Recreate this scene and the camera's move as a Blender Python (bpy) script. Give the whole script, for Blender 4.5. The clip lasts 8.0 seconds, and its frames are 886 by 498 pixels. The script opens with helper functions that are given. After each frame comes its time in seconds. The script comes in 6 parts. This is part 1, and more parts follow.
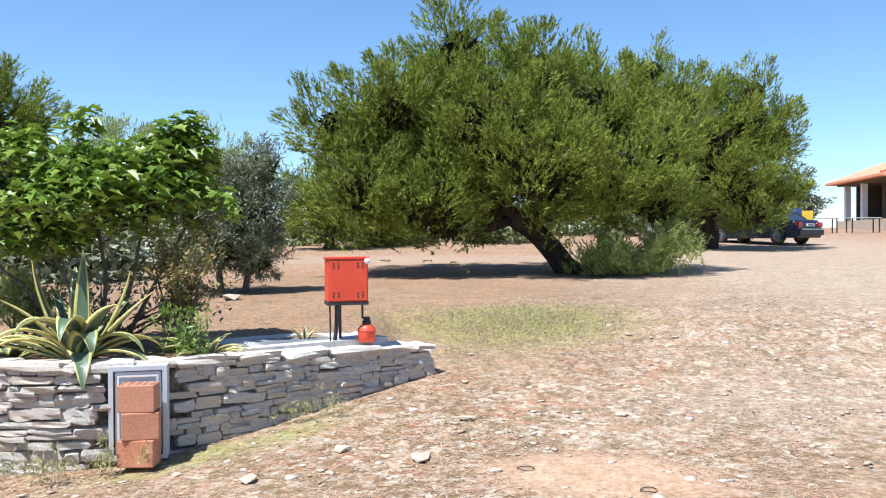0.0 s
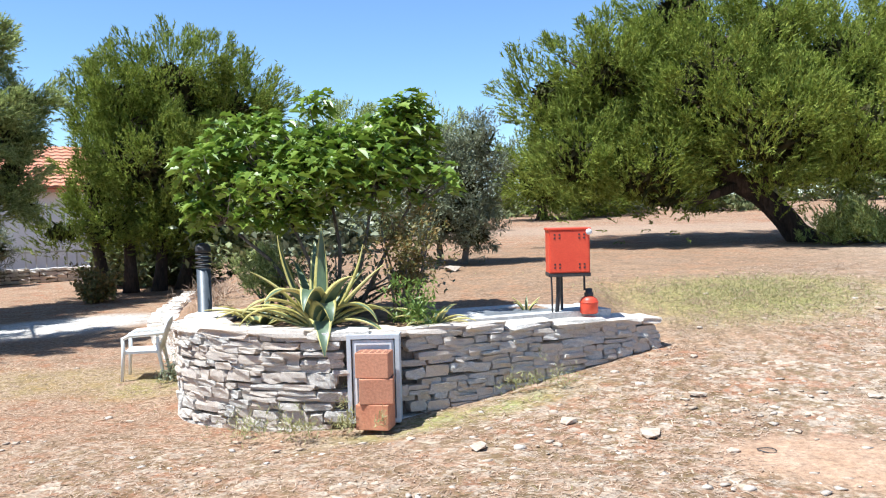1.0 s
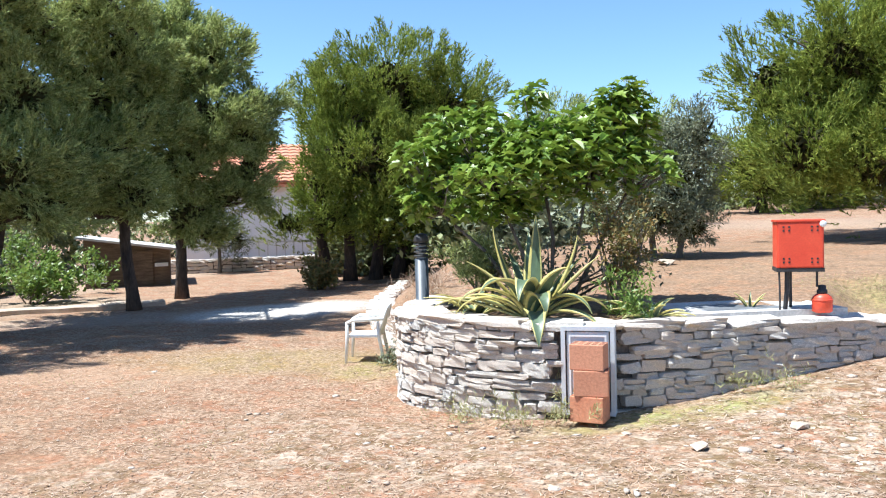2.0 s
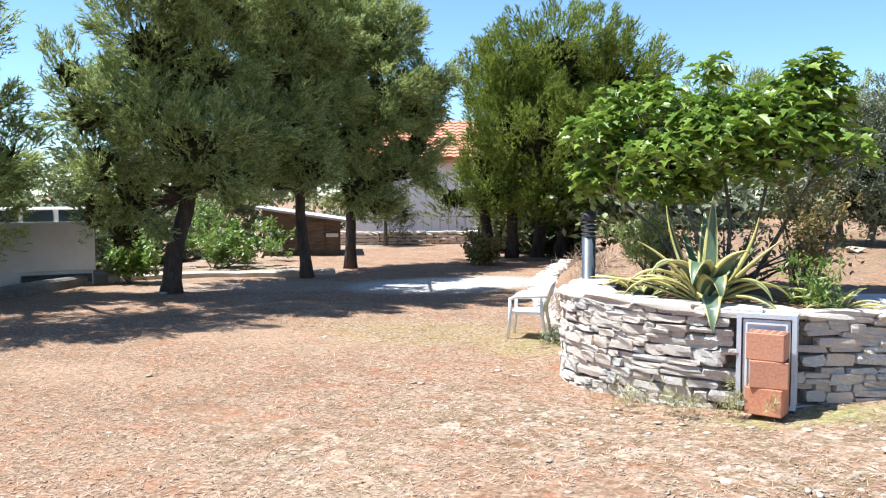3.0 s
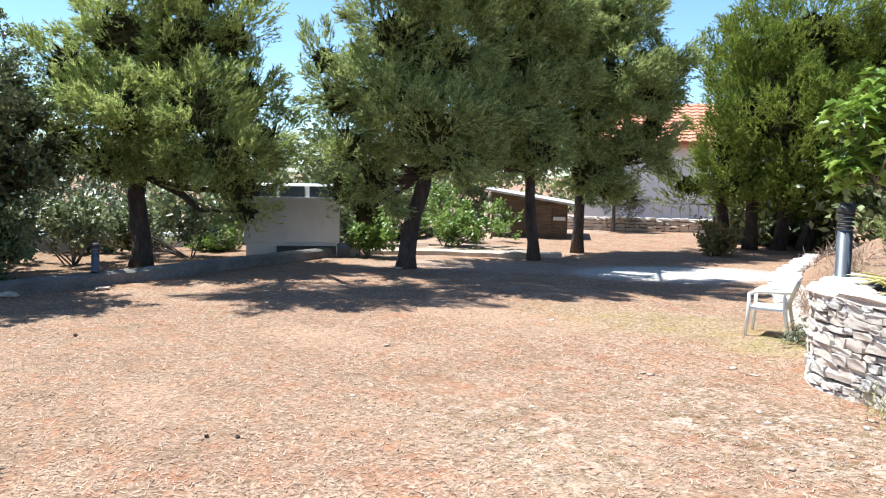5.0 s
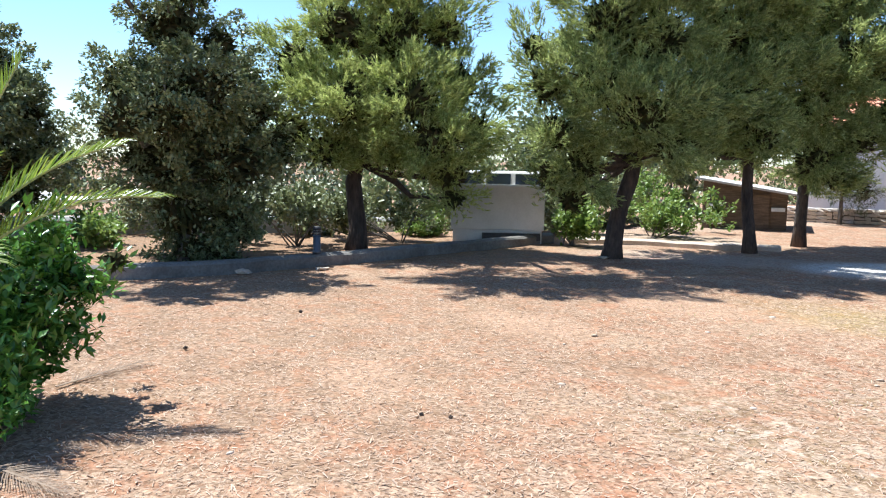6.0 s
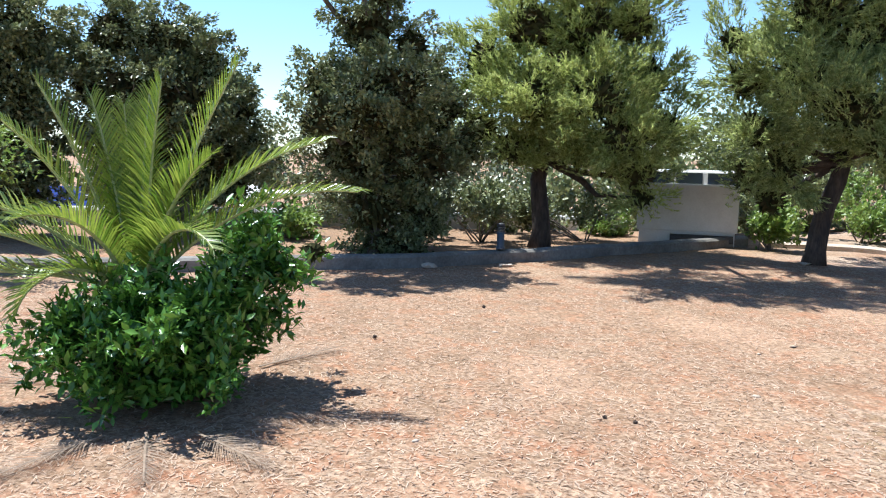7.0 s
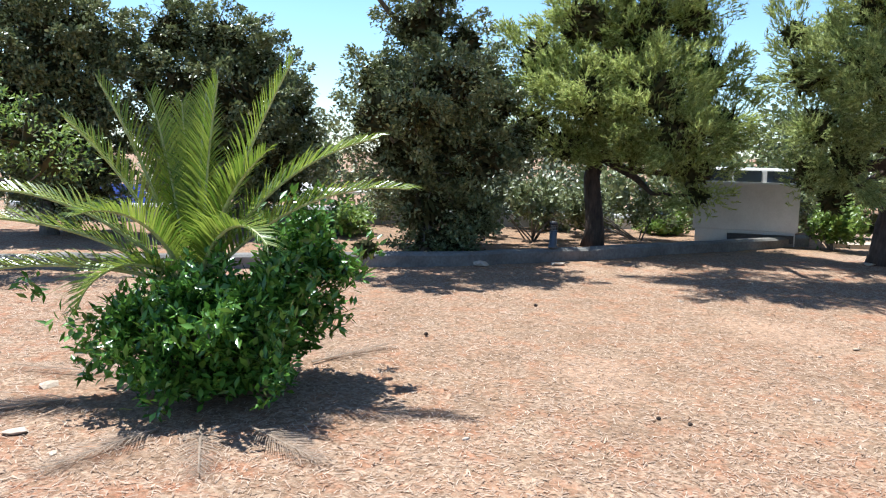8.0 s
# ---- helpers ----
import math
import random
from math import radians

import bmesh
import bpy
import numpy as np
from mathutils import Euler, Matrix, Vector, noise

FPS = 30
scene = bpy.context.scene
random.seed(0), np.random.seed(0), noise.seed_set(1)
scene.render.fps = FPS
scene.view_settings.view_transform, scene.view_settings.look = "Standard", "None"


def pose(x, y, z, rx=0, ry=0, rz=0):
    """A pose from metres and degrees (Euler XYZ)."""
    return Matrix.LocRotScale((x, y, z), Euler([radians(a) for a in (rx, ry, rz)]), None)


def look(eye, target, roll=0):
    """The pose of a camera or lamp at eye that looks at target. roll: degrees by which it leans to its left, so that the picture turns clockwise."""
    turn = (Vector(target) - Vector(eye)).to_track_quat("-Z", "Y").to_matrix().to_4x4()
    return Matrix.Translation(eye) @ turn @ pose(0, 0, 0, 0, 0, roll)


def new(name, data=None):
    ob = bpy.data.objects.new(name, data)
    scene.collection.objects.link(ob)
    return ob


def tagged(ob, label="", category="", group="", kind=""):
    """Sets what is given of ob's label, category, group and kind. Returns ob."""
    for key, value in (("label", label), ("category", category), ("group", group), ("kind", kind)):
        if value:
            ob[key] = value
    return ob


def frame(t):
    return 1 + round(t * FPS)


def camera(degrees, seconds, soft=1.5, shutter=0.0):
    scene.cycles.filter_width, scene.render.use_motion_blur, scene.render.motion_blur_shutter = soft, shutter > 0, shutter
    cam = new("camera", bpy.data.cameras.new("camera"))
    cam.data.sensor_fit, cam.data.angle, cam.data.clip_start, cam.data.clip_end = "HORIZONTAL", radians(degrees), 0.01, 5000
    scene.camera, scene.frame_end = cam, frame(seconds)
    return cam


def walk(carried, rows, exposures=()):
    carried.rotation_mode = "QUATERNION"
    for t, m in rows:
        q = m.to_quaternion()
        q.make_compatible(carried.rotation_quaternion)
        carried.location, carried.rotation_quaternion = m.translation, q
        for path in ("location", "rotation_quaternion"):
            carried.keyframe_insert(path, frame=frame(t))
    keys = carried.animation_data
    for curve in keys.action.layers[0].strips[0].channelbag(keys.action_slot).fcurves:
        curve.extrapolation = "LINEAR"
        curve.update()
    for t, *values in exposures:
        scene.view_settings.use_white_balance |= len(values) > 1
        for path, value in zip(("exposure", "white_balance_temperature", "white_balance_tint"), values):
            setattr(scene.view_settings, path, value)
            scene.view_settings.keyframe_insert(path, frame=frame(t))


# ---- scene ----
cam = camera(56.5, 8.0, soft=1.15)

PATH = [
    (0, (0.0, 0.0, 1.821), (-0.125, 1.996, 1.8), -0.3),
    (0.5, (-0.042, 0.035, 1.806), (-0.403, 2.002, 1.745), -1.1),
    (1, (-0.115, 0.035, 1.826), (-0.737, 1.934, 1.742), -1.5),
    (1.5, (-0.155, 0.034, 1.821), (-1.035, 1.828, 1.758), -1.7),
    (2, (-0.198, -0.014, 1.81), (-1.264, 1.676, 1.722), -1.5),
    (3.5, (-0.305, -0.022, 1.778), (-1.794, 1.305, 1.626), 0.2),
    (4, (-0.312, -0.039, 1.764), (-1.89, 1.177, 1.598), 0.2),
    (5.5, (-0.355, -0.133, 1.808), (-2.148, 0.731, 1.61), 1.3),
    (6, (-0.395, -0.178, 1.786), (-2.292, 0.416, 1.568), 1.1),
    (6.5, (-0.415, -0.211, 1.785), (-2.376, 0.119, 1.575), 1.6),
    (7, (-0.413, -0.22, 1.783), (-2.392, -0.053, 1.55), 1.4),
    (7.5, (-0.418, -0.213, 1.778), (-2.4, -0.126, 1.522), 1.1),
    (8, (-0.431, -0.215, 1.774), (-2.417, -0.174, 1.534), 1.3),
]
walk(cam, [(t, look(eye, target, roll)) for t, eye, target, roll in PATH], exposures=[(0, 0.90, 5850, 6), (1, 0.94, 5850, 6), (2, 1.08, 5850, 6), (4, 1.14, 5850, 6), (6, 1.20, 5850, 6), (8, 1.10, 5850, 6)])

# ---- sky and sun ----
SUN_UP = radians(66)
SUN_FROM = Vector((-0.72, -0.69, 0)).normalized()
world = bpy.data.worlds.new("sky")
scene.world = world
world.use_nodes = True
sky = world.node_tree.nodes.new("ShaderNodeTexSky")
sky.sky_type, sky.sun_disc = "NISHITA", False
sky.sun_elevation = SUN_UP
sky.sun_rotation = math.atan2(SUN_FROM.x, SUN_FROM.y)
sky.air_density, sky.dust_density, sky.ozone_density = 0.9, 0.08, 5.0
back = world.node_tree.nodes["Background"]
back.inputs["Strength"].default_value = 0.100
world.node_tree.links.new(sky.outputs[0], back.inputs["Color"])

sun = new("sun", bpy.data.lights.new("sun", "SUN"))
sun.data.energy, sun.data.angle, sun.data.color = 4.9, radians(0.5), (1.0, 0.97, 0.92)
sun_way = SUN_FROM * math.cos(SUN_UP) + Vector((0, 0, math.sin(SUN_UP)))
sun.matrix_world = look(tuple(sun_way * 50), (0, 0, 0))


# ---- materials ----
def nodes_of(name):
    m = bpy.data.materials.new(name)
    m.use_nodes = True
    nt = m.node_tree
    return m, nt, nt.nodes["Principled BSDF"]


def noise_node(nt, vec, scale, detail=5.0, rough=0.6):
    n = nt.nodes.new("ShaderNodeTexNoise")
    n.inputs["Scale"].default_value, n.inputs["Detail"].default_value, n.inputs["Roughness"].default_value = scale, detail, rough
    nt.links.new(vec, n.inputs["Vector"])
    return n.outputs["Fac"]


def spread(nt, value, low, high, a=0.0, b=1.0):
    n = nt.nodes.new("ShaderNodeMapRange")
    for k, v in zip(("From Min", "From Max", "To Min", "To Max"), (low, high, a, b)):
        n.inputs[k].default_value = v
    nt.links.new(value, n.inputs["Value"])
    return n.outputs["Result"]


def mixed(nt, fac, a, b, how="MIX"):
    n = nt.nodes.new("ShaderNodeMix")
    n.data_type, n.blend_type = "RGBA", how
    for sock, v in ((n.inputs["Factor"], fac), (n.inputs["A"], a), (n.inputs["B"], b)):
        sock = {"Factor": n.inputs[0], "A": n.inputs[6], "B": n.inputs[7]}[sock.name]
        if isinstance(v, (int, float)):
            sock.default_value = v
        elif isinstance(v, tuple):
            sock.default_value = (*v, 1)
        else:
            nt.links.new(v, sock)
    return n.outputs[2]


def grey(nt, value):
    n = nt.nodes.new("ShaderNodeCombineColor")
    for k in range(3):
        nt.links.new(value, n.inputs[k])
    return n.outputs[0]


def surface(name, a, b, scale=4.0, fine=40.0, rough=0.8, bump=0.3, rnd="", c=None, stretch=(1, 1, 1), metal=0.0, trans=0.0, gloss=0.5, vary=0.35, dist=0.01):
    """Two colours over coarse noise, finer light and dark, a third colour by chance per object or island, and relief."""
    m, nt, bsdf = nodes_of(name)
    tc = nt.nodes.new("ShaderNodeTexCoord")
    mp = nt.nodes.new("ShaderNodeMapping")
    mp.inputs["Scale"].default_value = stretch
    nt.links.new(tc.outputs["Object"], mp.inputs["Vector"])
    vec = mp.outputs[0]
    col = mixed(nt, spread(nt, noise_node(nt, vec, scale), 0.35, 0.65), a, b)
    small = noise_node(nt, vec, fine, 4)
    if rnd:
        src = nt.nodes.new("ShaderNodeObjectInfo" if rnd == "object" else "ShaderNodeNewGeometry")
        r = src.outputs["Random" if rnd == "object" else "Random Per Island"]
        col = mixed(nt, spread(nt, r, 0, 1, 0, 1), col, c or b)
    col = mixed(nt, 1.0, col, grey(nt, spread(nt, small, 0.3, 0.7, 1 - vary, 1 + vary)), "MULTIPLY")
    nt.links.new(col, bsdf.inputs["Base Color"])
    bsdf.inputs["Roughness"].default_value = rough
    bsdf.inputs["Metallic"].default_value = metal
    bsdf.inputs["Specular IOR Level"].default_value = gloss
    if bump:
        bp = nt.nodes.new("ShaderNodeBump")
        bp.inputs["Strength"].default_value, bp.inputs["Distance"].default_value = bump, dist
        nt.links.new(small, bp.inputs["Height"])
        nt.links.new(bp.outputs[0], bsdf.inputs["Normal"])
    if trans:
        tr = nt.nodes.new("ShaderNodeBsdfTranslucent")
        nt.links.new(col, tr.inputs["Color"])
        mx = nt.nodes.new("ShaderNodeMixShader")
        mx.inputs[0].default_value = trans
        nt.links.new(bsdf.outputs[0], mx.inputs[1])
        nt.links.new(tr.outputs[0], mx.inputs[2])
        nt.links.new(mx.outputs[0], nt.nodes["Material Output"].inputs["Surface"])
    return m


def ground_surface():
    m, nt, bsdf = nodes_of("dry_ground")
    tc = nt.nodes.new("ShaderNodeTexCoord")
    vec = tc.outputs["Object"]

    def mask(name):
        n = nt.nodes.new("ShaderNodeAttribute")
        n.attribute_name = name
        return n.outputs["Fac"]

    def math_node(op, x, y):
        n = nt.nodes.new("ShaderNodeMath")
        n.operation = op
        for k, v in enumerate((x, y)):
            if isinstance(v, (int, float)):
                n.inputs[k].default_value = v
            else:
                nt.links.new(v, n.inputs[k])
        return n.outputs[0]

    big = noise_node(nt, vec, 0.55, 6, 0.65)
    mid = noise_node(nt, vec, 3.2, 7, 0.7)
    small = noise_node(nt, vec, 30, 6, 0.7)
    vor = nt.nodes.new("ShaderNodeTexVoronoi")
    vor.inputs["Scale"].default_value = 45
    nt.links.new(vec, vor.inputs["Vector"])
    chip = nt.nodes.new("ShaderNodeSeparateColor")
    nt.links.new(vor.outputs["Color"], chip.inputs[0])
    vor2 = nt.nodes.new("ShaderNodeTexVoronoi")
    vor2.inputs["Scale"].default_value = 17
    nt.links.new(vec, vor2.inputs["Vector"])
    flake = nt.nodes.new("ShaderNodeSeparateColor")
    nt.links.new(vor2.outputs["Color"], flake.inputs[0])
    straw = mixed(nt, spread(nt, chip.outputs[0], 0, 1), (0.215, 0.120, 0.070), (0.440, 0.310, 0.210))
    soil = mixed(nt, spread(nt, small, 0.35, 0.7), (0.275, 0.112, 0.056), (0.350, 0.170, 0.096))
    col = mixed(nt, spread(nt, mid, 0.47, 0.62, 0, 0.9), straw, soil)
    col = mixed(nt, spread(nt, big, 0.5, 0.75, 0, 0.6), col, (0.41, 0.295, 0.19))
    mat_a = noise_node(nt, vec, 11, 5, 0.75)
    col = mixed(nt, spread(nt, mat_a, 0.53, 0.62, 0, 0.75), col, mixed(nt, flake.outputs[0], (0.120, 0.070, 0.040), (0.235, 0.150, 0.088)))
    col = mixed(nt, spread(nt, mat_a, 0.34, 0.44, 0.5, 0), col, (0.46, 0.335, 0.240))
    stone = mixed(nt, spread(nt, small, 0.3, 0.7), (0.29, 0.21, 0.145), (0.49, 0.40, 0.31))
    patch = noise_node(nt, vec, 1.25, 7, 0.72)
    col = mixed(nt, spread(nt, patch, 0.49, 0.62, 0, 0.6), col, mixed(nt, spread(nt, chip.outputs[2], 0, 1), (0.150, 0.082, 0.046), (0.28, 0.185, 0.115)))
    tuft = math_node("MULTIPLY", mask("rocky"), spread(nt, noise_node(nt, vec, 5.0, 7, 0.75), 0.47, 0.57, 0, 0.9))
    col = mixed(nt, tuft, col, mixed(nt, flake.outputs[1], (0.125, 0.078, 0.038), (0.21, 0.145, 0.070)))
    shard = math_node("MULTIPLY", spread(nt, flake.outputs[2], 0.55, 0.62), spread(nt, noise_node(nt, vec, 3.0, 5, 0.7), 0.48, 0.58))
    col = mixed(nt, math_node("MULTIPLY", mask("rocky"), shard), col, mixed(nt, flake.outputs[0], (0.36, 0.265, 0.185), (0.56, 0.46, 0.35)))
    rocky = math_node("MULTIPLY", mask("rocky"), spread(nt, noise_node(nt, vec, 6.5, 7, 0.72), 0.52, 0.60))
    col = mixed(nt, rocky, col, stone)
    pale = mixed(nt, spread(nt, mid, 0.35, 0.65), (0.31, 0.225, 0.155), (0.44, 0.35, 0.27))
    col = mixed(nt, math_node("MULTIPLY", mask("pale"), spread(nt, small, 0.28, 0.55, 0.45, 1.0)), col, pale)
    white = mixed(nt, spread(nt, chip.outputs[1], 0, 1), (0.40, 0.36, 0.315), (0.66, 0.62, 0.565))
    col = mixed(nt, math_node("MULTIPLY", mask("gravel"), spread(nt, mid, 0.30, 0.48, 0.35, 1.0)), col, white)
    grass = mixed(nt, spread(nt, small, 0.35, 0.65), (0.31, 0.285, 0.105), (0.22, 0.265, 0.065))
    col = mixed(nt, math_node("MULTIPLY", mask("grass"), spread(nt, mid, 0.33, 0.6)), col, grass)
    col = mixed(nt, mask("bare"), col, mixed(nt, spread(nt, mid, 0.35, 0.65), (0.40, 0.245, 0.150), (0.46, 0.31, 0.21)))
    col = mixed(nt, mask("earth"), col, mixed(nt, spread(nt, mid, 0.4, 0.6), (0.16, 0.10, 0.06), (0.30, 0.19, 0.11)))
    col = mixed(nt, 1.0, col, grey(nt, spread(nt, noise_node(nt, vec, 19, 5, 0.75), 0.34, 0.66, 0.62, 1.32)), "MULTIPLY")
    nt.links.new(col, bsdf.inputs["Base Color"])
    bsdf.inputs["Roughness"].default_value = 0.95
    bsdf.inputs["Specular IOR Level"].default_value = 0.15
    bp = nt.nodes.new("ShaderNodeBump")
    bp.inputs["Strength"].default_value, bp.inputs["Distance"].default_value = 0.75, 0.022
    nt.links.new(math_node("ADD", small, math_node("MULTIPLY", flake.outputs[0], 0.35)), bp.inputs["Height"])
    nt.links.new(bp.outputs[0], bsdf.inputs["Normal"])
    return m


GROUND = ground_surface()
STONE = surface("limestone", (0.49, 0.45, 0.395), (0.76, 0.71, 0.64), 6, 30, 0.9, 0.8, "object", (0.70, 0.58, 0.47), vary=0.40, dist=0.02)
STONE_PALE = surface("pale_limestone", (0.40, 0.325, 0.25), (0.60, 0.53, 0.45), 6, 40, 0.9, 0.5, "island", (0.40, 0.29, 0.20), vary=0.2)
CORE = surface("packed_earth_joint", (0.10, 0.08, 0.065), (0.20, 0.16, 0.13), 12, 60, 0.95, 0.6)
CONCRETE = surface("weathered_concrete", (0.42, 0.40, 0.37), (0.56, 0.54, 0.51), 2.2, 35, 0.9, 0.3, vary=0.18)
# Old concrete, darkened further: tree shade on the low wall is in the colour.
CONCRETE_SHADED = surface("shaded_old_concrete", (0.120, 0.108, 0.092), (0.215, 0.198, 0.175), 1.8, 25, 0.92, 0.5, vary=0.25)
SHAFT = surface("shaded_shaft_concrete", (0.10, 0.105, 0.11), (0.19, 0.195, 0.20), 3, 30, 0.6, 0.2, vary=0.15)
PLASTER = surface("white_plaster", (0.66, 0.67, 0.68), (0.76, 0.77, 0.77), 0.6, 20, 0.9, 0.1, vary=0.06)
CLAY = surface("hollow_clay_block", (0.50, 0.19, 0.10), (0.60, 0.27, 0.15), 7, 50, 0.9, 0.3, "object", (0.52, 0.24, 0.14), vary=0.16)
CLAY_SHADE = surface("shaded_clay_hollow", (0.16, 0.06, 0.03), (0.22, 0.09, 0.05), 9, 50, 0.95, 0.2)
RED_PAINT = surface("red_enamel", (0.66, 0.060, 0.025), (0.74, 0.085, 0.035), 5, 60, 0.45, 0.06, vary=0.07)
BLACK_IRON = surface("black_iron", (0.020, 0.020, 0.022), (0.045, 0.040, 0.038), 9, 70, 0.6, 0.2)
GREY_PAINT = surface("grey_blue_enamel", (0.050, 0.062, 0.078), (0.085, 0.100, 0.118), 6, 70, 0.45, 0.1, vary=0.15)
PLASTIC = surface("white_plastic", (0.74, 0.74, 0.71), (0.82, 0.82, 0.80), 5, 60, 0.4, 0.03, vary=0.05)
PLASTIC_GREY = surface("pale_grey_plastic", (0.50, 0.53, 0.55), (0.60, 0.62, 0.63), 6, 60, 0.5, 0.05, vary=0.08)
RUBBER = surface("black_rubber", (0.012, 0.012, 0.012), (0.03, 0.03, 0.03), 20, 80, 0.8, 0.2)
BARK = surface("pine_bark", (0.034, 0.025, 0.019), (0.095, 0.064, 0.045), 5, 26, 0.95, 1.0, stretch=(1, 1, 0.25), vary=0.45, dist=0.03)
BARK_GREY = surface("grey_bark", (0.095, 0.080, 0.065), (0.20, 0.17, 0.14), 6, 30, 0.95, 0.8, stretch=(1, 1, 0.3), vary=0.35, dist=0.02)
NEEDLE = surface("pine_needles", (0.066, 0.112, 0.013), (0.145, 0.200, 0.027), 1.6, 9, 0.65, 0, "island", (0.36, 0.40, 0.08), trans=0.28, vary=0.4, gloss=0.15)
# A lighter copy of the needles: sunlight on the crown is put into its colour.
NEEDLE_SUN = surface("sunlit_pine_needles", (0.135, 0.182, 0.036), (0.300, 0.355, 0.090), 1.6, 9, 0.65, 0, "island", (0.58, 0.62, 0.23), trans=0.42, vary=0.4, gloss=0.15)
# Lightened as well: light on the backlit crowns is in this colour too.
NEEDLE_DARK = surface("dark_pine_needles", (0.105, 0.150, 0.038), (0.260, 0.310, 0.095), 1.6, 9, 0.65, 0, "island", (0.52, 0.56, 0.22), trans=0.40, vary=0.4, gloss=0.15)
# Near-black green that puts the shade of the crown gaps into colour.
GAP_SHADE = surface("crown_gap_shade", (0.032, 0.042, 0.014), (0.062, 0.072, 0.026), 3, 12, 0.9, 0, "island", (0.065, 0.050, 0.022), vary=0.3, gloss=0.1)
OLIVE = surface("olive_leaves", (0.085, 0.105, 0.050), (0.165, 0.185, 0.100), 1.2, 9, 0.5, 0, "island", (0.26, 0.275, 0.17), trans=0.2, vary=0.25)
OAK = surface("holm_oak_leaves", (0.050, 0.074, 0.021), (0.135, 0.162, 0.060), 1.0, 8, 0.35, 0, "island", (0.29, 0.31, 0.15), trans=0.2, vary=0.35, gloss=0.3)
FIG = surface("fig_leaves", (0.075, 0.145, 0.013), (0.145, 0.235, 0.026), 1.6, 9, 0.38, 0, "island", (0.25, 0.33, 0.05), trans=0.25, vary=0.2, gloss=0.4)
SHRUB = surface("glossy_shrub_leaves", (0.030, 0.090, 0.012), (0.065, 0.165, 0.020), 2.2, 12, 0.25, 0, "island", (0.14, 0.27, 0.04), trans=0.16, vary=0.25)
LIGHT_LEAF = surface("light_green_leaves", (0.090, 0.170, 0.026), (0.165, 0.260, 0.048), 1.4, 9, 0.42, 0, "island", (0.24, 0.31, 0.07), trans=0.4, vary=0.25)
DRY_LEAF = surface("rusty_dry_leaves", (0.26, 0.150, 0.045), (0.34, 0.235, 0.08), 3, 12, 0.6, 0, "island", (0.12, 0.14, 0.04), trans=0.25, vary=0.3)
PALM = surface("palm_leaflets", (0.062, 0.125, 0.013), (0.130, 0.205, 0.022), 2.0, 14, 0.30, 0, "island", (0.27, 0.32, 0.05), trans=0.40, vary=0.2)
RACHIS = surface("palm_midrib", (0.30, 0.33, 0.12), (0.42, 0.42, 0.18), 5, 30, 0.5, 0.1)
AGAVE = surface("agave_flesh", (0.075, 0.110, 0.060), (0.115, 0.160, 0.090), 6, 40, 0.45, 0.1, stretch=(1, 1, 0.4), vary=0.18)
AGAVE_EDGE = surface("agave_yellow_margin", (0.40, 0.34, 0.085), (0.56, 0.49, 0.19), 6, 40, 0.45, 0.1, vary=0.2)
DEAD = surface("dead_palm_leaflets", (0.13, 0.085, 0.055), (0.23, 0.160, 0.110), 3, 20, 0.8, 0, "island", (0.30, 0.22, 0.15), trans=0.15, vary=0.25)
STRAW = surface("dry_straw", (0.21, 0.120, 0.068), (0.40, 0.270, 0.180), 2.0, 20, 0.8, 0, "island", (0.50, 0.365, 0.26), trans=0.1, vary=0.25)
GRASS = surface("thin_grass", (0.24, 0.265, 0.080), (0.32, 0.315, 0.12), 2.0, 20, 0.7, 0, "island", (0.36, 0.31, 0.15), trans=0.25, vary=0.2)
TILE = surface("terracotta_roof_tile", (0.60, 0.20, 0.10), (0.70, 0.30, 0.17), 2.5, 25, 0.85, 0.3, "object", (0.64, 0.27, 0.16), vary=0.16)
WOOD = surface("weathered_wood", (0.065, 0.045, 0.030), (0.14, 0.10, 0.065), 3, 30, 0.8, 0.3, stretch=(1, 1, 6))
CARPAINT = surface("dark_blue_car_paint", (0.008, 0.010, 0.020), (0.012, 0.014, 0.028), 4, 60, 0.28, 0, vary=0.1, gloss=0.35)
RIM = surface("grey_alloy", (0.10, 0.10, 0.105), (0.16, 0.16, 0.165), 8, 60, 0.4, 0, metal=0.6, vary=0.1)
CHROME = surface("bare_metal", (0.45, 0.45, 0.46), (0.6, 0.6, 0.61), 8, 60, 0.3, 0, metal=1.0, vary=0.1)
LAMP_RED = surface("red_lamp_glass", (0.40, 0.012, 0.010), (0.50, 0.02, 0.015), 8, 60, 0.2, 0, vary=0.1)
CANVAS = surface("off_white_canvas", (0.70, 0.68, 0.62), (0.80, 0.78, 0.73), 3, 30, 0.8, 0.1, trans=0.15, vary=0.08)
CARAVAN = surface("white_caravan_skin", (0.50, 0.48, 0.45), (0.60, 0.58, 0.55), 1.5, 30, 0.5, 0.05, vary=0.06)
BLUE = surface("blue_tarpaulin", (0.02, 0.05, 0.30), (0.03, 0.08, 0.40), 5, 30, 0.6, 0.1)
YELLOW = surface("yellow_plastic", (0.75, 0.50, 0.03), (0.80, 0.58, 0.06), 5, 30, 0.5, 0.05)


def glass_material():
    m, nt, bsdf = nodes_of("dark_window_glass")
    bsdf.inputs["Base Color"].default_value = (0.02, 0.025, 0.03, 1)
    bsdf.inputs["Roughness"].default_value = 0.06
    bsdf.inputs["Specular IOR Level"].default_value = 0.7
    return m


GLASS = glass_material()


